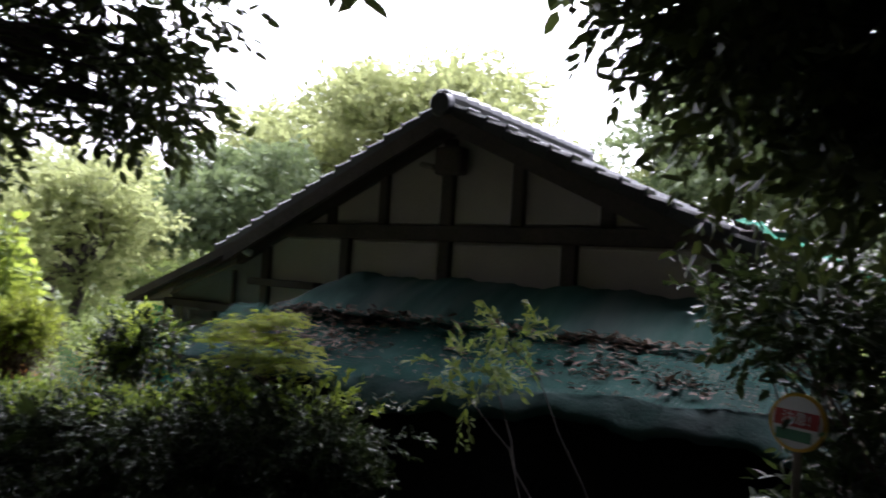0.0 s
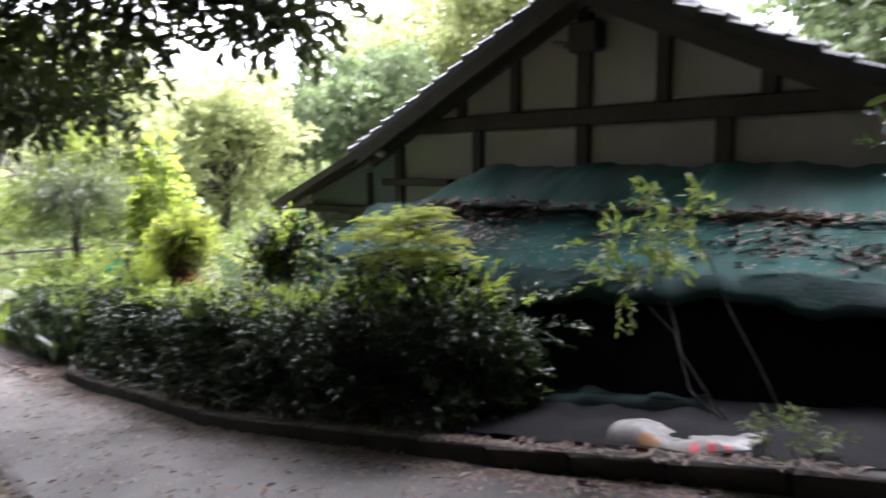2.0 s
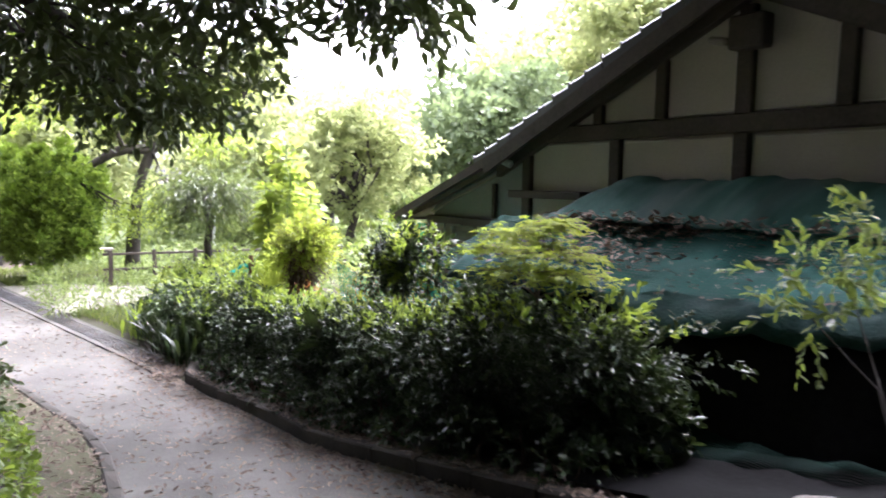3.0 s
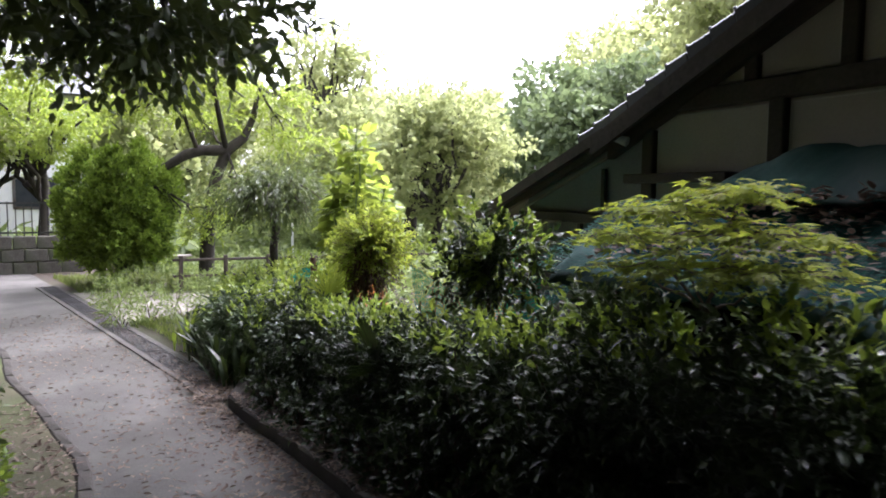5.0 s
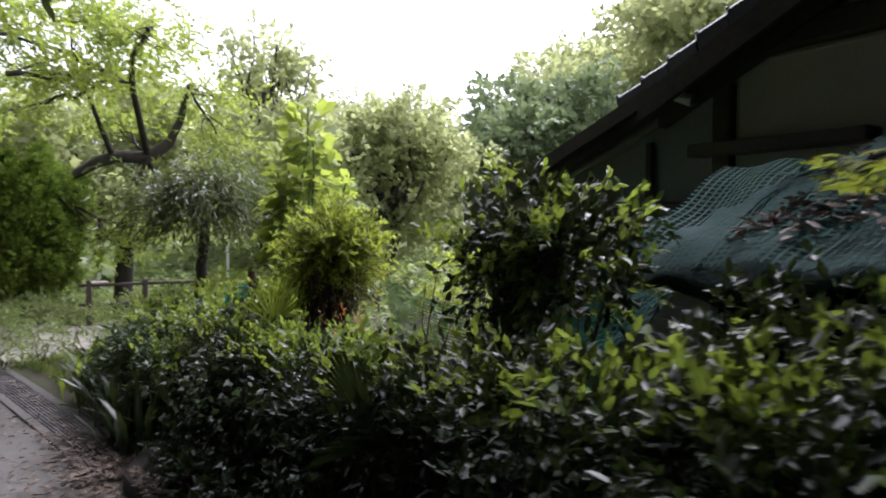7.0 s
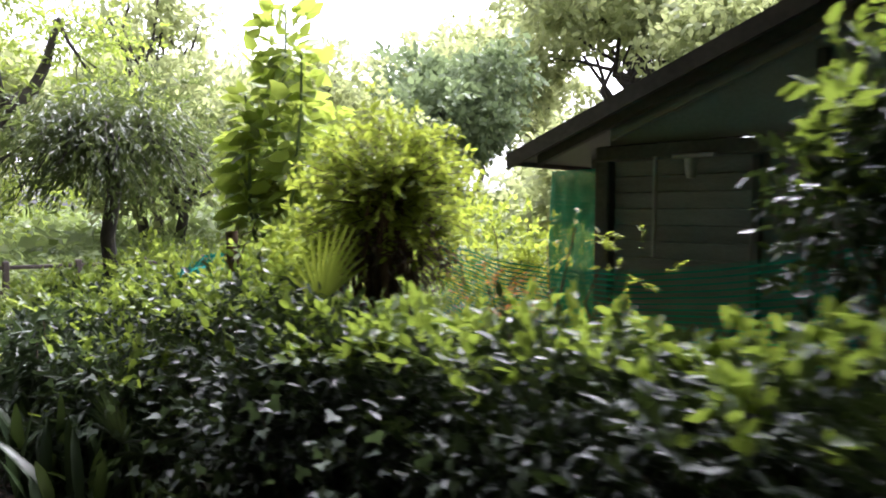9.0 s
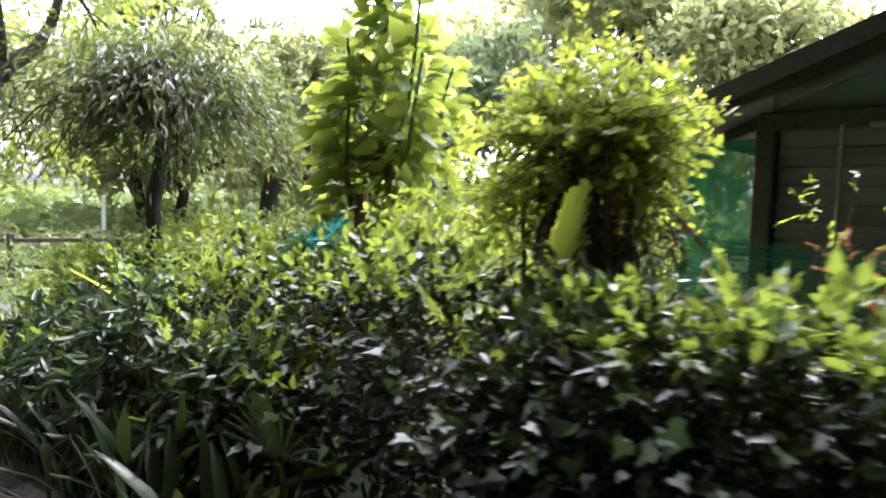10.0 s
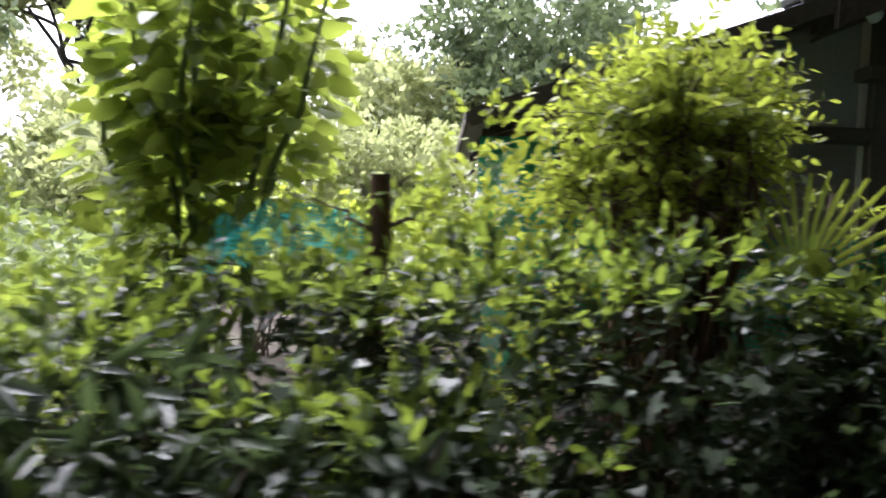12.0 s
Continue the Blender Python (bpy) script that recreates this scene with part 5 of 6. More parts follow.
# pinnate young tree in front of the tarpaulin roof
shrub("nandina", -1.75, 4.25, [(-2.25, 4.05, 1.08, 0.28, 0.24, 0.08, 20), (-2.55, 4.1, 0.88, 0.32, 0.28, 0.08, 22), (-2.5, 4.0, 0.64, 0.22, 0.2, 0.1, 14)], 0.07, 11, M_LEAF_NANDINA, "slender nandina with narrow pointed leaflets", 53, blade(0.42, 0.1, -0.2), 0.25, 1, 0.22, 0.6, 0.1, 0.006, stem_material=M_BARK)
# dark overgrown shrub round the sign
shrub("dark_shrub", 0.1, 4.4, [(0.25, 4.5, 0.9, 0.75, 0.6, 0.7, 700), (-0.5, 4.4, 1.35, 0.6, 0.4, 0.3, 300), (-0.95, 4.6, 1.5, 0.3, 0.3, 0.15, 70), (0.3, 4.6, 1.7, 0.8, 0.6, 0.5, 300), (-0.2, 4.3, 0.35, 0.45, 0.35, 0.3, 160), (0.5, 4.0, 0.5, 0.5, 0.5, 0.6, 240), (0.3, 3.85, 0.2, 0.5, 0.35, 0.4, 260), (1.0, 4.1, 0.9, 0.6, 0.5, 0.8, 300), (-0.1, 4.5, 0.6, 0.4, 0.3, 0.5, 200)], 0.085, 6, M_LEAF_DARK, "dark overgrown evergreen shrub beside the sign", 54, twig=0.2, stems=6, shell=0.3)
shrub("small_shrub", -1.4, 3.66, [(-1.42, 3.66, -0.02, 0.13, 0.12, 0.17, 40), (-1.25, 3.7, -0.04, 0.1, 0.1, 0.12, 16)], 0.05, 7, M_LEAF_GREY, "small upright shrub at the foot of the shed", 55, LANCE, 0.13, 4)
# red-tipped shoots
shrub("red_tipped_shrub", -8.95, 4.1, [(-8.9, 4.1, -0.1, 0.2, 0.16, 0.05, 18)], 0.032, 7, M_LEAF_RED, "shrub with coppery orange new shoots", 56, LANCE, 0.09, 6, 0.0)


def lance_clump(x, y, reach, count, leaf, seed, material, label, width=LANCE, name="lance_leaved_plant"):
    """Strap leaves that arch from one crown."""
    rng = np.random.default_rng(seed)
    ob = thing(name, x, y, label, "plant", "strap-leaved plants")
    vs, fs = [], []
    for k in range(count):
        a, lean = rng.uniform(0, 6.28), rng.uniform(0.15, 0.75)
        ln, w = reach * rng.uniform(0.6, 1.1), leaf * rng.uniform(0.8, 1.2)
        out = np.array([math.cos(a), math.sin(a), 0])
        side = np.array([-math.sin(a), math.cos(a), 0])
        foot = np.array([rng.normal(0, 0.12), rng.normal(0, 0.12), 0.0])
        b = len(vs)
        for f, ww in ((0, 0.25), (0.3, 0.5), (0.6, 1.0), (0.85, 0.7), (1, 0.05)):
            c = foot + out * ln * lean * f ** 1.5 + np.array([0, 0, ln * (f - 0.45 * lean * f * f)])
            vs += [c - side * w * ww / 2 + (0, 0, 0.01), c, c + side * w * ww / 2 + (0, 0, 0.01)]
        for r in range(4):
            for c in range(2):
                fs.append((b + r * 3 + c, b + r * 3 + c + 1, b + (r + 1) * 3 + c + 1, b + (r + 1) * 3 + c))
    add("leaves", mesh_from("leaves", vs, fs), material, ob)
    return ob


for k, (x, y, reach, n, w, m) in enumerate(((-10.8, 3.15, 0.65, 34, 0.06, M_LEAF_HEDGE), (-11.3, 3.05, 0.7, 36, 0.06, M_LEAF_HEDGE), (-11.9, 3.1, 0.75, 36, 0.06, M_LEAF_HEDGE), (-12.5, 3.0, 0.7, 36, 0.06, M_LEAF_HEDGE), (-13.1, 2.95, 0.7, 36, 0.06, M_LEAF_SHOOT), (-13.0, 3.4, 0.8, 34, 0.06, M_LEAF_SHOOT), (-11.6, 3.5, 0.8, 34, 0.06, M_LEAF_SHOOT), (-12.3, 3.5, 0.95, 22, 0.06, M_LEAF_HEDGE), (-13.5, 3.5, 0.8, 24, 0.06, M_LEAF_HEDGE), (-12.7, 4.2, 1.3, 9, 0.16, M_LEAF_BRIGHT), (-11.6, 4.3, 1.25, 7, 0.12, M_LEAF_YELLOW), (-14.0, 4.0, 0.9, 28, 0.05, M_LEAF_GREY), (-15.0, 3.6, 0.8, 28, 0.05, M_LEAF_GREY))):
    lance_clump(x, y, reach, n, w, 200 + k, m, "clump of arching strap leaves at the hedge foot")


def ivy(seed=61):
    """Ivy over the hedge front: lobed leaves that face the path."""
    rng = np.random.default_rng(seed)
    n = 380
    x = rng.uniform(-11.8, -7.2, n)
    z = rng.uniform(-1.2, -0.35, n) + 0.0
    y = 3.15 + rng.normal(0, 0.08, n) + 0.15 * (z + 0.8)
    tv = np.array([(0, 0, 0), (-0.42, -0.12, 0.04), (-0.5, 0.3, 0.06), (-0.2, 0.45, 0.02), (0, 1, -0.08), (0.2, 0.45, 0.02), (0.5, 0.3, 0.06), (0.42, -0.12, 0.04)])
    tf = np.array([(0, 3, 2, 1), (0, 7, 6, 5), (0, 5, 4, 3)])
    way = np.stack([rng.normal(0, 0.6, n), -0.6 + rng.normal(0, 0.5, n), -0.5 + rng.normal(0, 0.5, n)], -1)
    yv = way / np.linalg.norm(way, axis=1)[:, None]
    up = np.stack([rng.normal(0, 0.6, n), -0.6 + rng.normal(0, 0.5, n), 0.8 + rng.normal(0, 0.4, n)], -1)
    xv = np.cross(yv, up)
    xv /= np.linalg.norm(xv, axis=1)[:, None]
    zv = np.cross(xv, yv)
    s = rng.uniform(0.028, 0.065, n)[:, None, None]
    v = np.stack([x, y, z], -1)[:, None] + s * (tv[None, :, 0:1] * xv[:, None] + tv[None, :, 1:2] * yv[:, None] + tv[None, :, 2:3] * zv[:, None])
    f = tf[None] + (np.arange(n) * 8)[:, None, None]
    tagged(add("ivy", mesh_from("ivy", v.reshape(-1, 3), f.reshape(-1, 4)), M_IVY), "ivy leaves over the hedge face", "ivy", kind="stuff")


ivy()


def warning_sign():
    """A round enamel notice on a stake: yellow rim, red band, white field, green ground."""
    sign = thing("warning_sign", -0.53, 4.05, "round yellow-rimmed warning sign with red band on a stake", "sign")
    z0 = 0.82 - sign.location.z
    turn = pose(0, 0, z0, 82, 0, -22)

    def disc(r, depth, y):
        bm = bmesh.new()
        bmesh.ops.create_cone(bm, cap_ends=True, segments=36, radius1=r, radius2=r, depth=depth)
        bmesh.ops.transform(bm, matrix=turn @ pose(0, 0, y), verts=bm.verts)
        return bm

    part("rim", disc(0.15, 0.02, 0), M_YELLOW, sign, "yellow rim")
    part("field", disc(0.133, 0.012, 0.009), M_WHITE, sign)
    bm = box((0.235, 0.082, 0.004), (0, 0.016, 0.018), bevel=0)
    bmesh.ops.transform(bm, matrix=turn, verts=bm.verts)
    part("red_band", bm, M_RED, sign)
    bm = box((0.19, 0.056, 0.004), (-0.008, -0.068, 0.018), bevel=0.001)
    bmesh.ops.transform(bm, matrix=turn, verts=bm.verts)
    part("green_ground", bm, M_SIGNGREEN, sign)
    cu = bpy.data.curves.new("lettering", "FONT")
    cu.body, cu.size, cu.align_x, cu.align_y, cu.extrude = "注意!", 0.069, "CENTER", "CENTER", 0.001
    cu.materials.append(M_WHITE)
    txt = new("lettering", cu)
    txt.parent, txt.matrix_basis = sign, turn @ pose(0, 0.016, 0.023)
    part("stake", box((0.04, 0.03, 1.5), (0.0, 0.03, z0 - 0.72), bevel=0.005), M_BATTEN, sign)


warning_sign()


# ---- kerbs, drain, lawn edge ----
def run_of(edge, x0, x1, step, offset):
    """Places along a path edge, with their heading."""
    out, x = [], x0
    while x > x1:
        nx = x - step * 0.97
        a, b = Vector((x, float(edge(x)) + offset, float(land(x)))), Vector((nx, float(edge(nx)) + offset, float(land(nx))))
        out.append((a, b))
        x = nx
    return out


def kerb_line(name, edge, x0, x1, length, width, height, offset, label, lift, seed):
    rng = random.Random(seed)
    top = tagged(new(name), label, "kerb", kind="structure")
    me = bpy.data.meshes.new("kerb_stone")
    bm = box((1.0, width, height), (0.5, 0, 0), bevel=0.02)
    for v in bm.verts:
        v.co += Vector((0, rng.uniform(-0.006, 0.006), rng.uniform(-0.006, 0.006)))
    bm.to_mesh(me)
    bm.free()
    for a, b in run_of(edge, x0, x1, length, offset):
        d = b - a
        ob = add("kerb_stone", me, M_KERB, top)
        turn = d.to_track_quat("X", "Z").to_matrix().to_4x4()
        ob.matrix_basis = Matrix.Translation(a + Vector((0, 0, lift + rng.uniform(-0.006, 0.006)))) @ turn @ Matrix.Diagonal((d.length - 0.008, 1, 1, 1))


kerb_line("kerb_right", right_edge, -0.7, -10.2, 0.6, 0.13, 0.26, 0.07, "low weathered concrete kerb below the hedge", 0.0, 1)
kerb_line("kerb_left", left_edge, -1.8, -15.0, 0.55, 0.12, 0.16, -0.05, "mossy concrete edging beside the path", -0.03, 2)


def drain():
    """A slotted channel drain: two rails, a sunken trough and cross bars."""
    top = tagged(new("channel_drain"), "galvanised channel drain grating along the path edge", "drain", kind="structure")
    bar = bpy.data.meshes.new("grate_bar")
    bm = box((1.0, 0.012, 0.025), (0.5, 0, 0), bevel=0.003)
    bm.to_mesh(bar)
    bm.free()
    for a, b in run_of(right_edge, -10.35, -21.5, 1.0, -0.16):
        d = b - a
        turn = Matrix.Translation(a + Vector((0, 0, 0.018))) @ d.to_track_quat("X", "Z").to_matrix().to_4x4()
        scale = Matrix.Diagonal((d.length - 0.01, 1, 1, 1))
        for off in np.linspace(-0.14, 0.14, 9):
            ob = add("grate_bar", bar, M_STEEL, top)
            ob.matrix_basis = turn @ pose(0, off, 0) @ scale
        # shallow plate, its black painting in the shaded depth of the channel
        part("trough", box((1.0, 0.3, 0.012), (0.5, 0, -0.02), bevel=0), M_SHADE_BLACK, top).matrix_basis = turn @ pose(0, 0, 0.004) @ scale
        for off in (-0.2, 0.2):
            part("rim", box((1.0, 0.09, 0.03), (0.5, 0, 0), bevel=0.005), M_PATH, top).matrix_basis = turn @ pose(0, off, -0.008) @ scale
        for f in (0.25, 0.5, 0.75):
            part("cross_bar", box((0.014, 0.29, 0.018), (0, 0, 0), bevel=0), M_STEEL, top).matrix_basis = turn @ pose(d.length * f, 0, -0.006)


drain()


def patch(name, x0, x1, y_of, material, lift, label):
    """A thin sheet over the ground between two edges that depend on x."""
    xs = np.linspace(x0, x1, 60)
    v, f, k = [], [], 9
    for x in xs:
        a, b = y_of(x)
        for t in np.linspace(0, 1, k):
            y = a + (b - a) * t
            v.append((x, y, float(soil_height(np.array(x), np.array(y))) + lift))
    for i in range(59):
        for j in range(k - 1):
            f.append((i * k + j, (i + 1) * k + j, (i + 1) * k + j + 1, i * k + j + 1))
    tagged(add(name, mesh_from(name, v, f, smooth=True), material), label, "ground", kind="structure")


patch("ground_sand", -16.0, -20.5, lambda x: (float(right_edge(x)) + 0.12, float(right_edge(x)) + 0.25 + 2.6 * math.sin((x + 16.0) / -4.5 * math.pi) ** 0.6), M_SAND, 0.02, "bare patch of pale sand beside the drain")
patch("ground_bank", -1.0, -24.0, lambda x: (float(left_edge(x)) - 3.0, float(left_edge(x)) - 0.1), M_BANK, 0.012, "mossy soil bank beside the path")


def scatter(name, xs, ys, zs, sizes, shape, material, label, category, seed, lie=0.15, rise=0.0, heading=None):
    rng = np.random.default_rng(seed)
    n = len(xs)
    a = rng.uniform(0, 6.28, n) if heading is None else heading
    way = np.stack([np.cos(a), np.sin(a), rng.normal(rise, lie, n)], -1)
    v, f = leaves(rng, np.stack([xs, ys, zs], -1), way, sizes, shape, 0.8)
    return tagged(add(name, mesh_from(name, v, f), material), label, category, kind="stuff")


def litter():
    rng = np.random.default_rng(81)
    n = 7000
    x = rng.uniform(-17.5, -1.5, n)
    gap = right_edge(x) - left_edge(x)
    u = np.where(rng.random(n) < 0.62, rng.exponential(0.14, n), rng.random(n) * gap)
    u = np.clip(u, 0, gap)
    y = right_edge(x) - 0.05 - u
    scatter("fallen_leaves", x, y, land(x) + 0.012, rng.uniform(0.035, 0.075, n), blade(0.42, 0.5, 0.1), M_DRY, "dry brown leaves drifted along the kerb", "fallen leaves", 82, 0.12)
    n = 900
    x = rng.uniform(-10.0, -1.0, n)
    y = right_edge(x) + rng.uniform(0.01, 0.13, n)
    scatter("fallen_leaves", x, y, land(x) + 0.138, rng.uniform(0.035, 0.075, n), blade(0.42, 0.5, 0.1), M_DRY, "dry leaves lying on the kerb", "fallen leaves", 87, 0.12)
    n = 1500
    x = rng.uniform(-10.0, -2.4, n)
    y = right_edge(x) + 0.12 + rng.exponential(0.35, n)
    scatter("fallen_leaves", x, y, soil_height(x, y) + 0.015, rng.uniform(0.04, 0.085, n), blade(0.42, 0.5, 0.1), M_DRY, "dry leaves on the soil under the hedge", "fallen leaves", 83, 0.2)
    n = 1500
    x = rng.uniform(-11, -1.5, n)
    y = left_edge(x) - 0.1 - rng.exponential(0.4, n)
    scatter("fallen_leaves", x, y, soil_height(x, y) + 0.03, rng.uniform(0.04, 0.085, n), blade(0.42, 0.5, 0.1), M_DRY, "dry leaves on the mossy bank", "fallen leaves", 84, 0.2)
    n = 420
    x = rng.uniform(-6.3, -0.6, n)
    y = 5.68 + rng.normal(0, 0.03, n) + 0.03 * np.sin(x * 5)
    scatter("fallen_leaves", x, y, 0.87 + 0.1 * np.clip((x + 6.75) / 0.9, 0, 1) + 0.03 * np.abs(rng.normal(0, 1, n)), rng.uniform(0.05, 0.11, n), blade(0.45, 0.5, 0.15), M_DRY, "brown leaves caught along the hem of the shade cloth", "fallen leaves", 86, 0.3)
    n = 900
    x = -10.2 - np.abs(rng.normal(0, 0.9, n))
    y = right_edge(x) - 0.16 + rng.normal(0, 0.2, n)
    scatter("fallen_leaves", x, y, land(x) + 0.045, rng.uniform(0.04, 0.08, n), blade(0.42, 0.5, 0.1), M_DRY, "dry leaves drifted over the end of the drain", "fallen leaves", 88, 0.15)
    # on the tarpaulin roof, in drifts
    n = 2600
    x = rng.choice([-6.5, -6.2, -5.9, -5.6, -5.2, -4.8, -4.1, -3.2, -2.4, -1.9, -1.6, -1.3, -1.1, -0.9, -0.8], n) + rng.normal(0, 0.4, n)
    x = np.clip(x, -6.4, -0.5)
    t = np.clip(np.where(rng.random(n) < 0.5, 0.62 + rng.normal(0, 0.05, n), 0.3 + rng.normal(0, 0.14, n)), 0.04, 0.75)
    y = 4.75 + 1.55 * t
    z = 0.53 + 0.22 * np.clip((x + 3.2) / 2.6, 0, 1) * (1 - t) + 0.6 * t + (0.05 * np.sin(x * 2.1) + 0.03 * np.sin(x * 5.3 + 1)) * (1 - t) + 0.025 * np.sin(x * 3.7 + y * 4)
    scatter("fallen_leaves", x, y, z, rng.uniform(0.05, 0.1, n), blade(0.45, 0.5, 0.15), M_DRY, "brown leaves lying in drifts on the tarpaulin roof", "fallen leaves", 85, 0.2)


litter()


def grass_and_weeds():
    rng = np.random.default_rng(91)
    n = 15000
    x = rng.uniform(-24, -13.2, n)
    y = right_edge(x) + 0.28 + rng.random(n) ** 1.3 * 5.0
    bare = (x < -16.0) & (x > -20.5) & (y < right_edge(x) + 0.25 + 2.6 * np.sin(np.clip((x + 16.0) / -4.5, 0, 1) * np.pi) ** 0.6)
    x, y = x[~bare], y[~bare]
    n = len(x)
    a = rng.uniform(0, 6.28, n)
    way = np.stack([np.cos(a) * 0.4, np.sin(a) * 0.4, np.ones(n)], -1)
    v, f = leaves(rng, np.stack([x, y, soil_height(x, y)], -1), way, rng.uniform(0.06, 0.2, n), flake(0.14), 0.0)
    tagged(add("grass", mesh_from("grass", v, f), M_GRASS), "patchy short grass by the drain", "grass", kind="stuff")
    # weeds and bamboo grass that close the view under the trees
    n = 26000
    x = rng.uniform(-30, -13.5, n)
    y = 4.2 + rng.random(n) ** 1.2 * 17.0 + np.clip(-x - 22, 0, 8) * -0.5
    h = 0.35 + 0.75 * np.clip((y - 4.5) / 5, 0, 1) + 0.25 * np.sin(x * 1.3) * np.cos(y * 1.1)
    z = land(x) + rng.random(n) * np.maximum(h, 0.25)
    a = rng.uniform(0, 6.28, n)
    way = np.stack([np.cos(a), np.sin(a), rng.normal(0.3, 0.5, n)], -1)
    v, f = leaves(rng, np.stack([x, y, z], -1), way, rng.uniform(0.1, 0.26, n), flake(0.4), 0.5)
    tagged(add("undergrowth", mesh_from("undergrowth", v, f), M_WEED), "weeds and bamboo grass under the trees", "undergrowth", kind="stuff")
    n = 16000
    x = rng.uniform(-24, 8, n)
    y = rng.uniform(11.5, 26, n)
    z = land(x) + rng.random(n) * (0.8 + 0.1 * (y - 11))
    a = rng.uniform(0, 6.28, n)
    way = np.stack([np.cos(a), np.sin(a), rng.normal(0.3, 0.5, n)], -1)
    v, f = leaves(rng, np.stack([x, y, z], -1), way, rng.uniform(0.18, 0.4, n), flake(0.5), 0.5)
    tagged(add("undergrowth", mesh_from("undergrowth", v, f), M_WEED), "rank pale-green growth behind the house", "undergrowth", kind="stuff")
    n = 20000
    x = rng.uniform(-70, -26, n)
    y = rng.uniform(-4, 45, n)
    z = soil_height(x, y) + rng.random(n) * (0.8 + 0.03 * (-x - 26))
    a = rng.uniform(0, 6.28, n)
    way = np.stack([np.cos(a), np.sin(a), rng.normal(0.3, 0.5, n)], -1)
    v, f = leaves(rng, np.stack([x, y, z], -1), way, rng.uniform(0.4, 0.9, n), flake(0.5), 0.5)
    tagged(add("undergrowth", mesh_from("undergrowth", v, f), M_WEED), "tall weeds between the trees", "undergrowth", kind="stuff")
    # plants on the bank beside the path
    n = 5200
    x = rng.uniform(-10, -2.6, n)
    y = left_edge(x) - 0.55 - rng.random(n) ** 1.4 * 1.6
    z = soil_height(x, y) + rng.random(n) * (0.12 + 0.5 * np.clip((left_edge(x) - y - 0.5), 0, 1))
    a = rng.uniform(0, 6.28, n)
    way = np.stack([np.cos(a), np.sin(a), rng.normal(0.35, 0.4, n)], -1)
    v, f = leaves(rng, np.stack([x, y, z], -1), way, rng.uniform(0.05, 0.1, n), OVAL, 0.6)
    tagged(add("ground_cover", mesh_from("ground_cover", v, f), M_LEAF_SHOOT), "leafy ground cover on the mossy bank", "ground cover", kind="stuff")


grass_and_weeds()


# ---- fixtures and loose things ----
def spotlight():
    ob = empty("spotlight", -8.05, 6.7, 1.62, "small white weatherproof spotlight under the eave", "lamp")
    bm = bmesh.new()
    bmesh.ops.create_cone(bm, cap_ends=True, segments=16, radius1=0.055, radius2=0.035, depth=0.17)
    bmesh.ops.bevel(bm, geom=bm.edges[:], offset=0.006, segments=1, affect="EDGES")
    bmesh.ops.transform(bm, matrix=pose(-0.06, -0.08, -0.03, 25, -70, 0), verts=bm.verts)
    part("lamp_head", bm, M_WHITE, ob)
    part("mount", box((0.05, 0.09, 0.09), (0.05, 0.06, 0.03), bevel=0.01), M_WHITE, ob)


def bracket():
    ob = empty("wall_lamp", -9.4, 6.72, 0.6, "small grey metal lamp bracket on the plank wall", "lamp")
    part("arm", box((0.32, 0.04, 0.035), (0, -0.02, 0.06), bevel=0.008), M_BATTEN, ob)
    bm = bmesh.new()
    bmesh.ops.create_cone(bm, cap_ends=True, segments=14, radius1=0.05, radius2=0.03, depth=0.14)
    bmesh.ops.transform(bm, matrix=pose(0.0, -0.05, -0.03, 180, 0, 0), verts=bm.verts)
    part("shade", bm, M_BATTEN, ob)
    part("conduit", box((0.025, 0.025, 0.75), (-0.32, 0.02, -0.3), bevel=0.004), M_BATTEN, ob)


spotlight()
bracket()


def printed_sack():
    """A crumpled printed feed sack propped against the netting at the foot of the shed."""
    ob = empty("sack", -1.98, 3.66, float(land(-1.98)) + 0.065, "crumpled dirty white sack with orange and red print", "sack")

    def cloth(u0, u1, v0, v1, nu, nv, lift, cut=0.0):
        vs, fs = [], []
        for i in range(nu + 1):
            for j in range(nv + 1):
                u, v = u0 + (u1 - u0) * i / nu, v0 + (v1 - v0) * j / nv
                u += cut * v
                top = 0.17 - 0.07 * u + 0.02 * math.sin(u * 9)
                fold = 0.028 * noise.noise(Vector((u * 4, v * 3, 1.3))) + 0.014 * noise.noise(Vector((u * 11, v * 9, 4.0)))
                z = -0.05 + top * math.sin(v * 1.9) + fold + 0.17 * (u - 0.5)
                y = -0.1 + 0.3 * v * v - 0.05 * math.sin(u * 3.1) + fold * 1.2
                vs.append((-0.42 + 0.84 * u + 0.02 * math.sin(v * 7), y - lift, z + lift * 0.4))
        for i in range(nu):
            for j in range(nv):
                p = i * (nv + 1) + j
                fs.append((p, p + nv + 1, p + nv + 2, p + 1))
        return vs, fs

    body = add("body", mesh_from("body", *cloth(0, 1, 0, 1, 44, 24, 0.0), smooth=True), M_SACK, ob)
    sol = body.modifiers.new("thickness", "SOLIDIFY")
    sol.thickness, sol.offset = 0.008, 1
    add("orange_print", mesh_from("orange_print", *cloth(0.2, 0.36, 0.1, 0.62, 12, 16, 0.012, 0.12), smooth=True), M_ORANGE, ob, "orange printed shape")
    for k in range(3):
        u = 0.66 + 0.1 * k
        add("lettering_bar", mesh_from("lettering_bar", *cloth(u, u + 0.055, 0.25, 0.62, 4, 10, 0.012, -0.05), smooth=True), M_RED, ob, "dark red printed bar")


printed_sack()


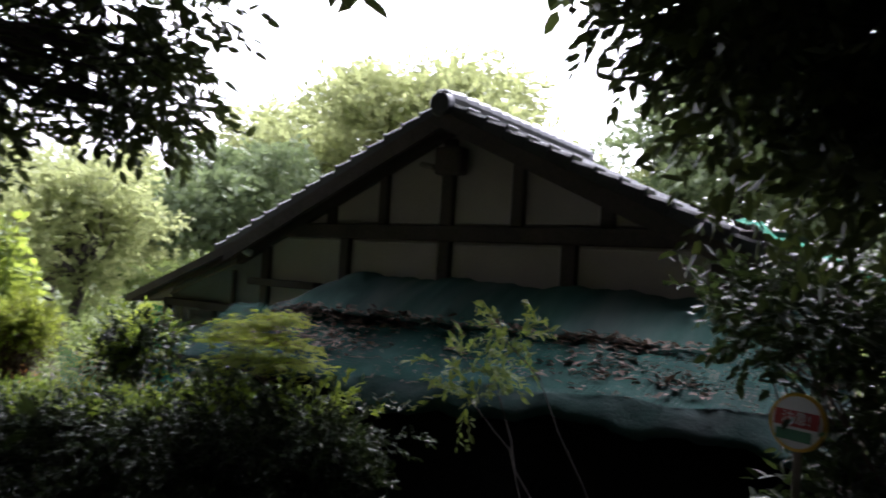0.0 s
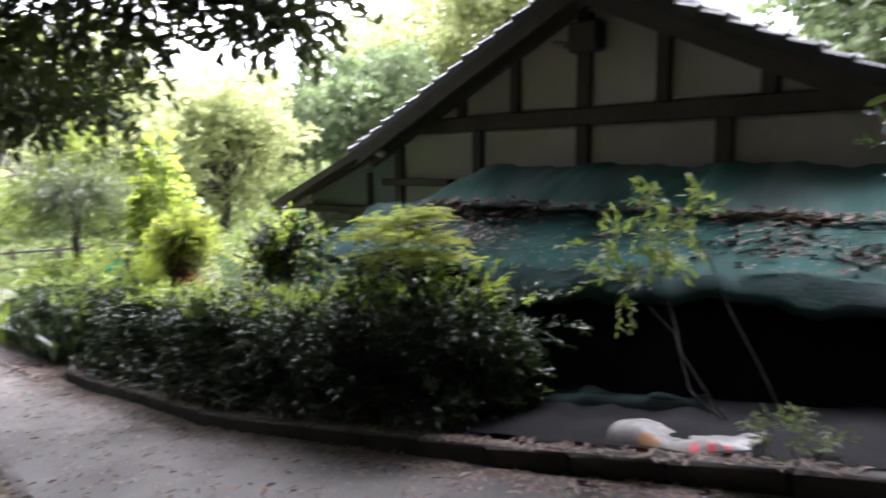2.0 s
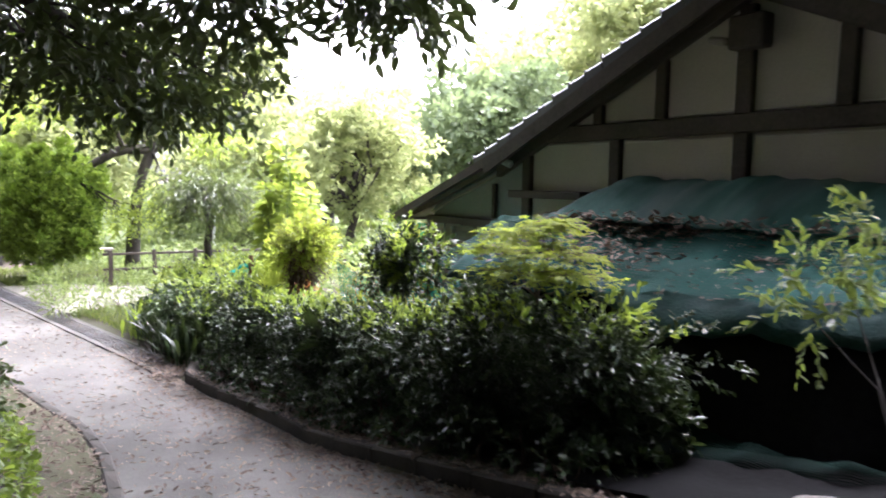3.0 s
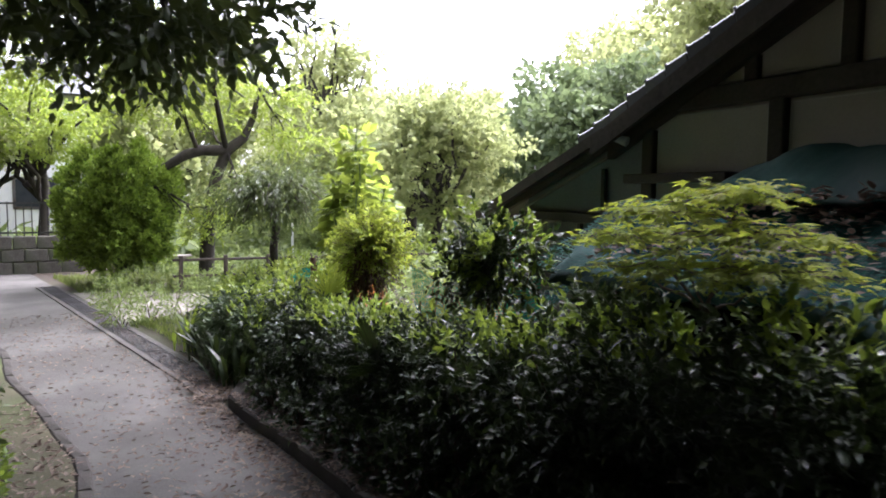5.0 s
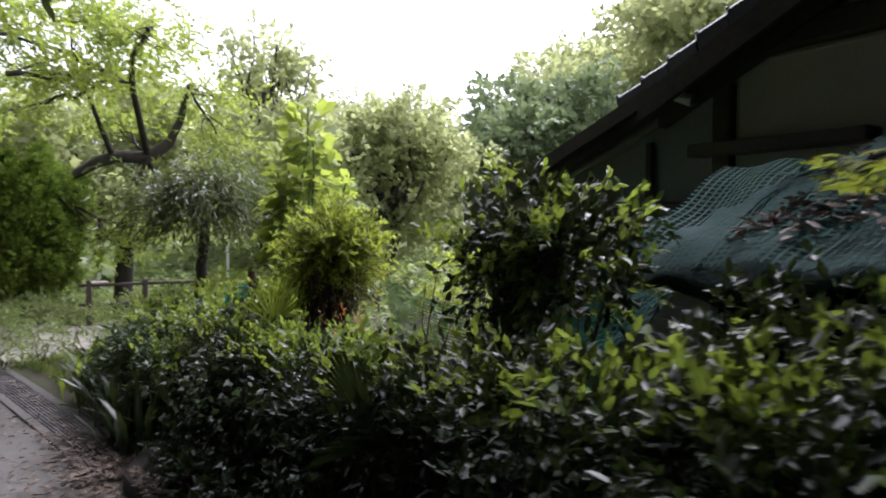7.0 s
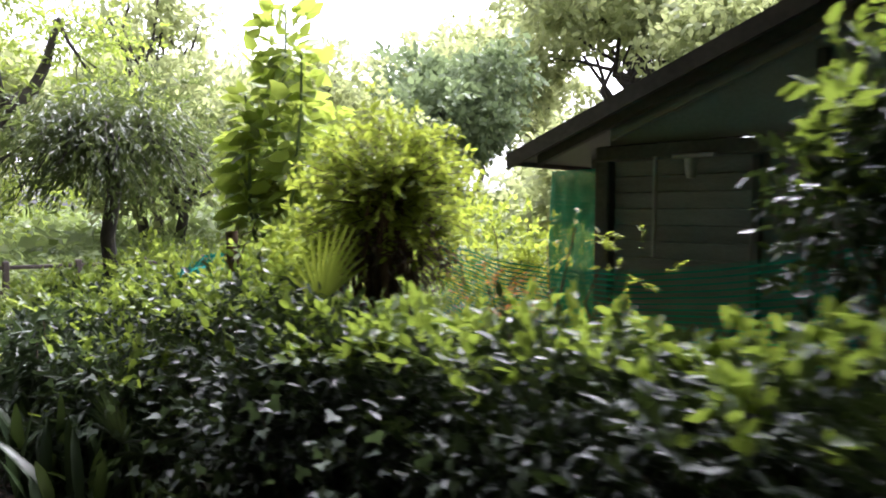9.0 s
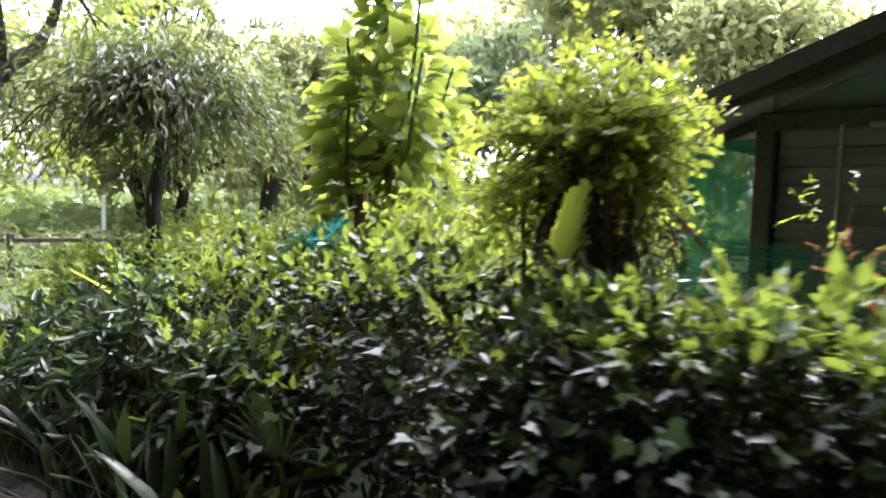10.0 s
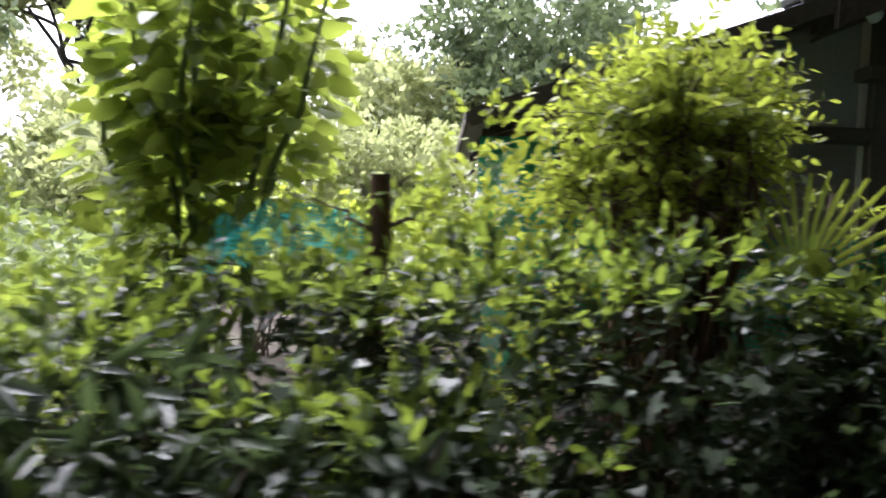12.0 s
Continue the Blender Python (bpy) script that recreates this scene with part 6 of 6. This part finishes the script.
def stone(x, y, s, seed):
    bm = bmesh.new()
    bmesh.ops.create_icosphere(bm, subdivisions=3, radius=s)
    for v in bm.verts:
        v.co *= 1 + 0.3 * noise.noise(v.co * 3 / s + Vector((seed, 0, 0)) * 3)
        v.co.z *= 0.75
    me = bpy.data.meshes.new("stone")
    bm.to_mesh(me)
    bm.free()
    ob = add("stone", me, M_GREYWALL)
    ob.location = (x, y, float(land(x)) + s * 0.45)
    tagged(ob, "grey weathered stone at the foot of the hedge", "stone")


stone(-4.95, 3.35, 0.16, 1)
stone(-8.2, 3.2, 0.12, 2)


def dead_stump():
    rng = np.random.default_rng(71)
    ob = thing("dead_stump", -11.35, 4.0, "broken brown tree stump with bare side branches", "stump")
    limbs("trunk", local([bend(rng, (-11.3, 4.15, -1.5), (-11.36, 4.2, 0.12), 0.045, 0.04, 0.05, 8)], ob), M_DEADSTEM, ob, 9)
    for e in ((-11.62, 4.25, 0.02), (-11.46, 4.3, 0.16), (-11.22, 4.3, 0.2), (-11.15, 4.2, 0.05)):
        limbs("branch", local([bend(rng, (-11.35, 4.19, -0.1), e, 0.012, 0.003, 0.15, 6)], ob), M_TWIG, ob)


dead_stump()


def white_post():
    ob = empty("marker_post", -24.4, 7.5, float(land(-24.4)), "white painted marker post among the weeds", "post")
    part("shaft", box((0.07, 0.07, 1.5), (0, 0, 0.68), bevel=0.012), M_WHITE, ob)
    part("cap", box((0.09, 0.09, 0.04), (0, 0, 1.44), bevel=0.012), M_WHITE, ob)


white_post()


def rail_fence():
    fence = empty("rail_fence", -19.5, 4.0, -1.4, "dark wooden rail fence beyond the lawn", "fence")
    for k in range(7):
        part("post", box((0.09, 0.09, 0.95), (0.1 * k, k * 1.0 - 0.5, 0.42), bevel=0.012), M_TIMBER, fence)
    for z in (0.42, 0.8):
        part("rail", box((0.05, 6.4, 0.06), (0.3, 2.5, z), (0, 0, -5.7), bevel=0.01), M_TIMBER, fence)


rail_fence()


def bench():
    ob = empty("bench", -25.2, 3.75, -1.4, "low bench with a pale plank seat beyond the lawn", "bench")
    part("seat", box((0.36, 1.5, 0.07), (0, 0, 0.4), bevel=0.01), M_BATTEN, ob)
    for y in (-0.55, 0.55):
        part("leg", box((0.3, 0.1, 0.4), (0, y, 0.18), bevel=0.01), M_GREYWALL, ob)


bench()


def far_yard():
    """Retaining wall with an iron fence on it, and a white house behind."""
    wall = tagged(new("retaining_wall"), "mossy grey retaining wall at the end of the path", "wall", kind="structure")
    rng = random.Random(4)
    me = bpy.data.meshes.new("wall_block")
    bm = box((0.3, 0.58, 0.36), bevel=0.025)
    bm.to_mesh(me)
    bm.free()
    for r in range(3):
        for c in range(15):
            ob = add("wall_block", me, M_GREYWALL, wall)
            ob.matrix_basis = pose(-25.6 + rng.uniform(-0.02, 0.02), -7.2 + c * 0.6 + (0.3 if r % 2 else 0), -1.25 + r * 0.375, 0, 0, rng.uniform(-2, 2))
    fence = empty("iron_fence", -25.6, -7.0, -0.32, "black iron bar fence on the retaining wall", "fence")
    me = bpy.data.meshes.new("bar")
    bm = box((0.03, 0.03, 1.0), (0, 0, 0.5), bevel=0)
    bm.to_mesh(me)
    bm.free()
    for k in range(44):
        add("bar", me, M_IRON, fence).matrix_basis = pose(0, k * 0.2, 0)
    for z in (0.1, 0.95):
        part("rail", box((0.05, 8.8, 0.05), (0, 4.3, z), bevel=0), M_IRON, fence)
    house = empty("white_house", -36.0, -3.0, -0.6, "white two-storey house beyond the iron fence", "house")
    part("wall", box((7, 9, 5.2), (0, 0, 2.6), bevel=0.03), M_WHITE, house)
    part("roof", prism([(-4.2, 5.2), (4.2, 5.2), (0, 6.9)], -5, 5), M_TILE, house)
    for y in (-2.6, 0.2, 3.0):
        for z in (1.5, 3.9):
            w = part("window", box((0.1, 1.5, 1.2), (3.5, y, z), bevel=0.02), M_STEEL, house)
            part("pane", box((0.04, 1.3, 1.0), (3.545, y, z), bevel=0), M_GLASS, w)
    part("balcony_rail", box((0.06, 8.6, 0.08), (4.1, 0, 3.4), bevel=0.01), M_WHITE, house)


far_yard()
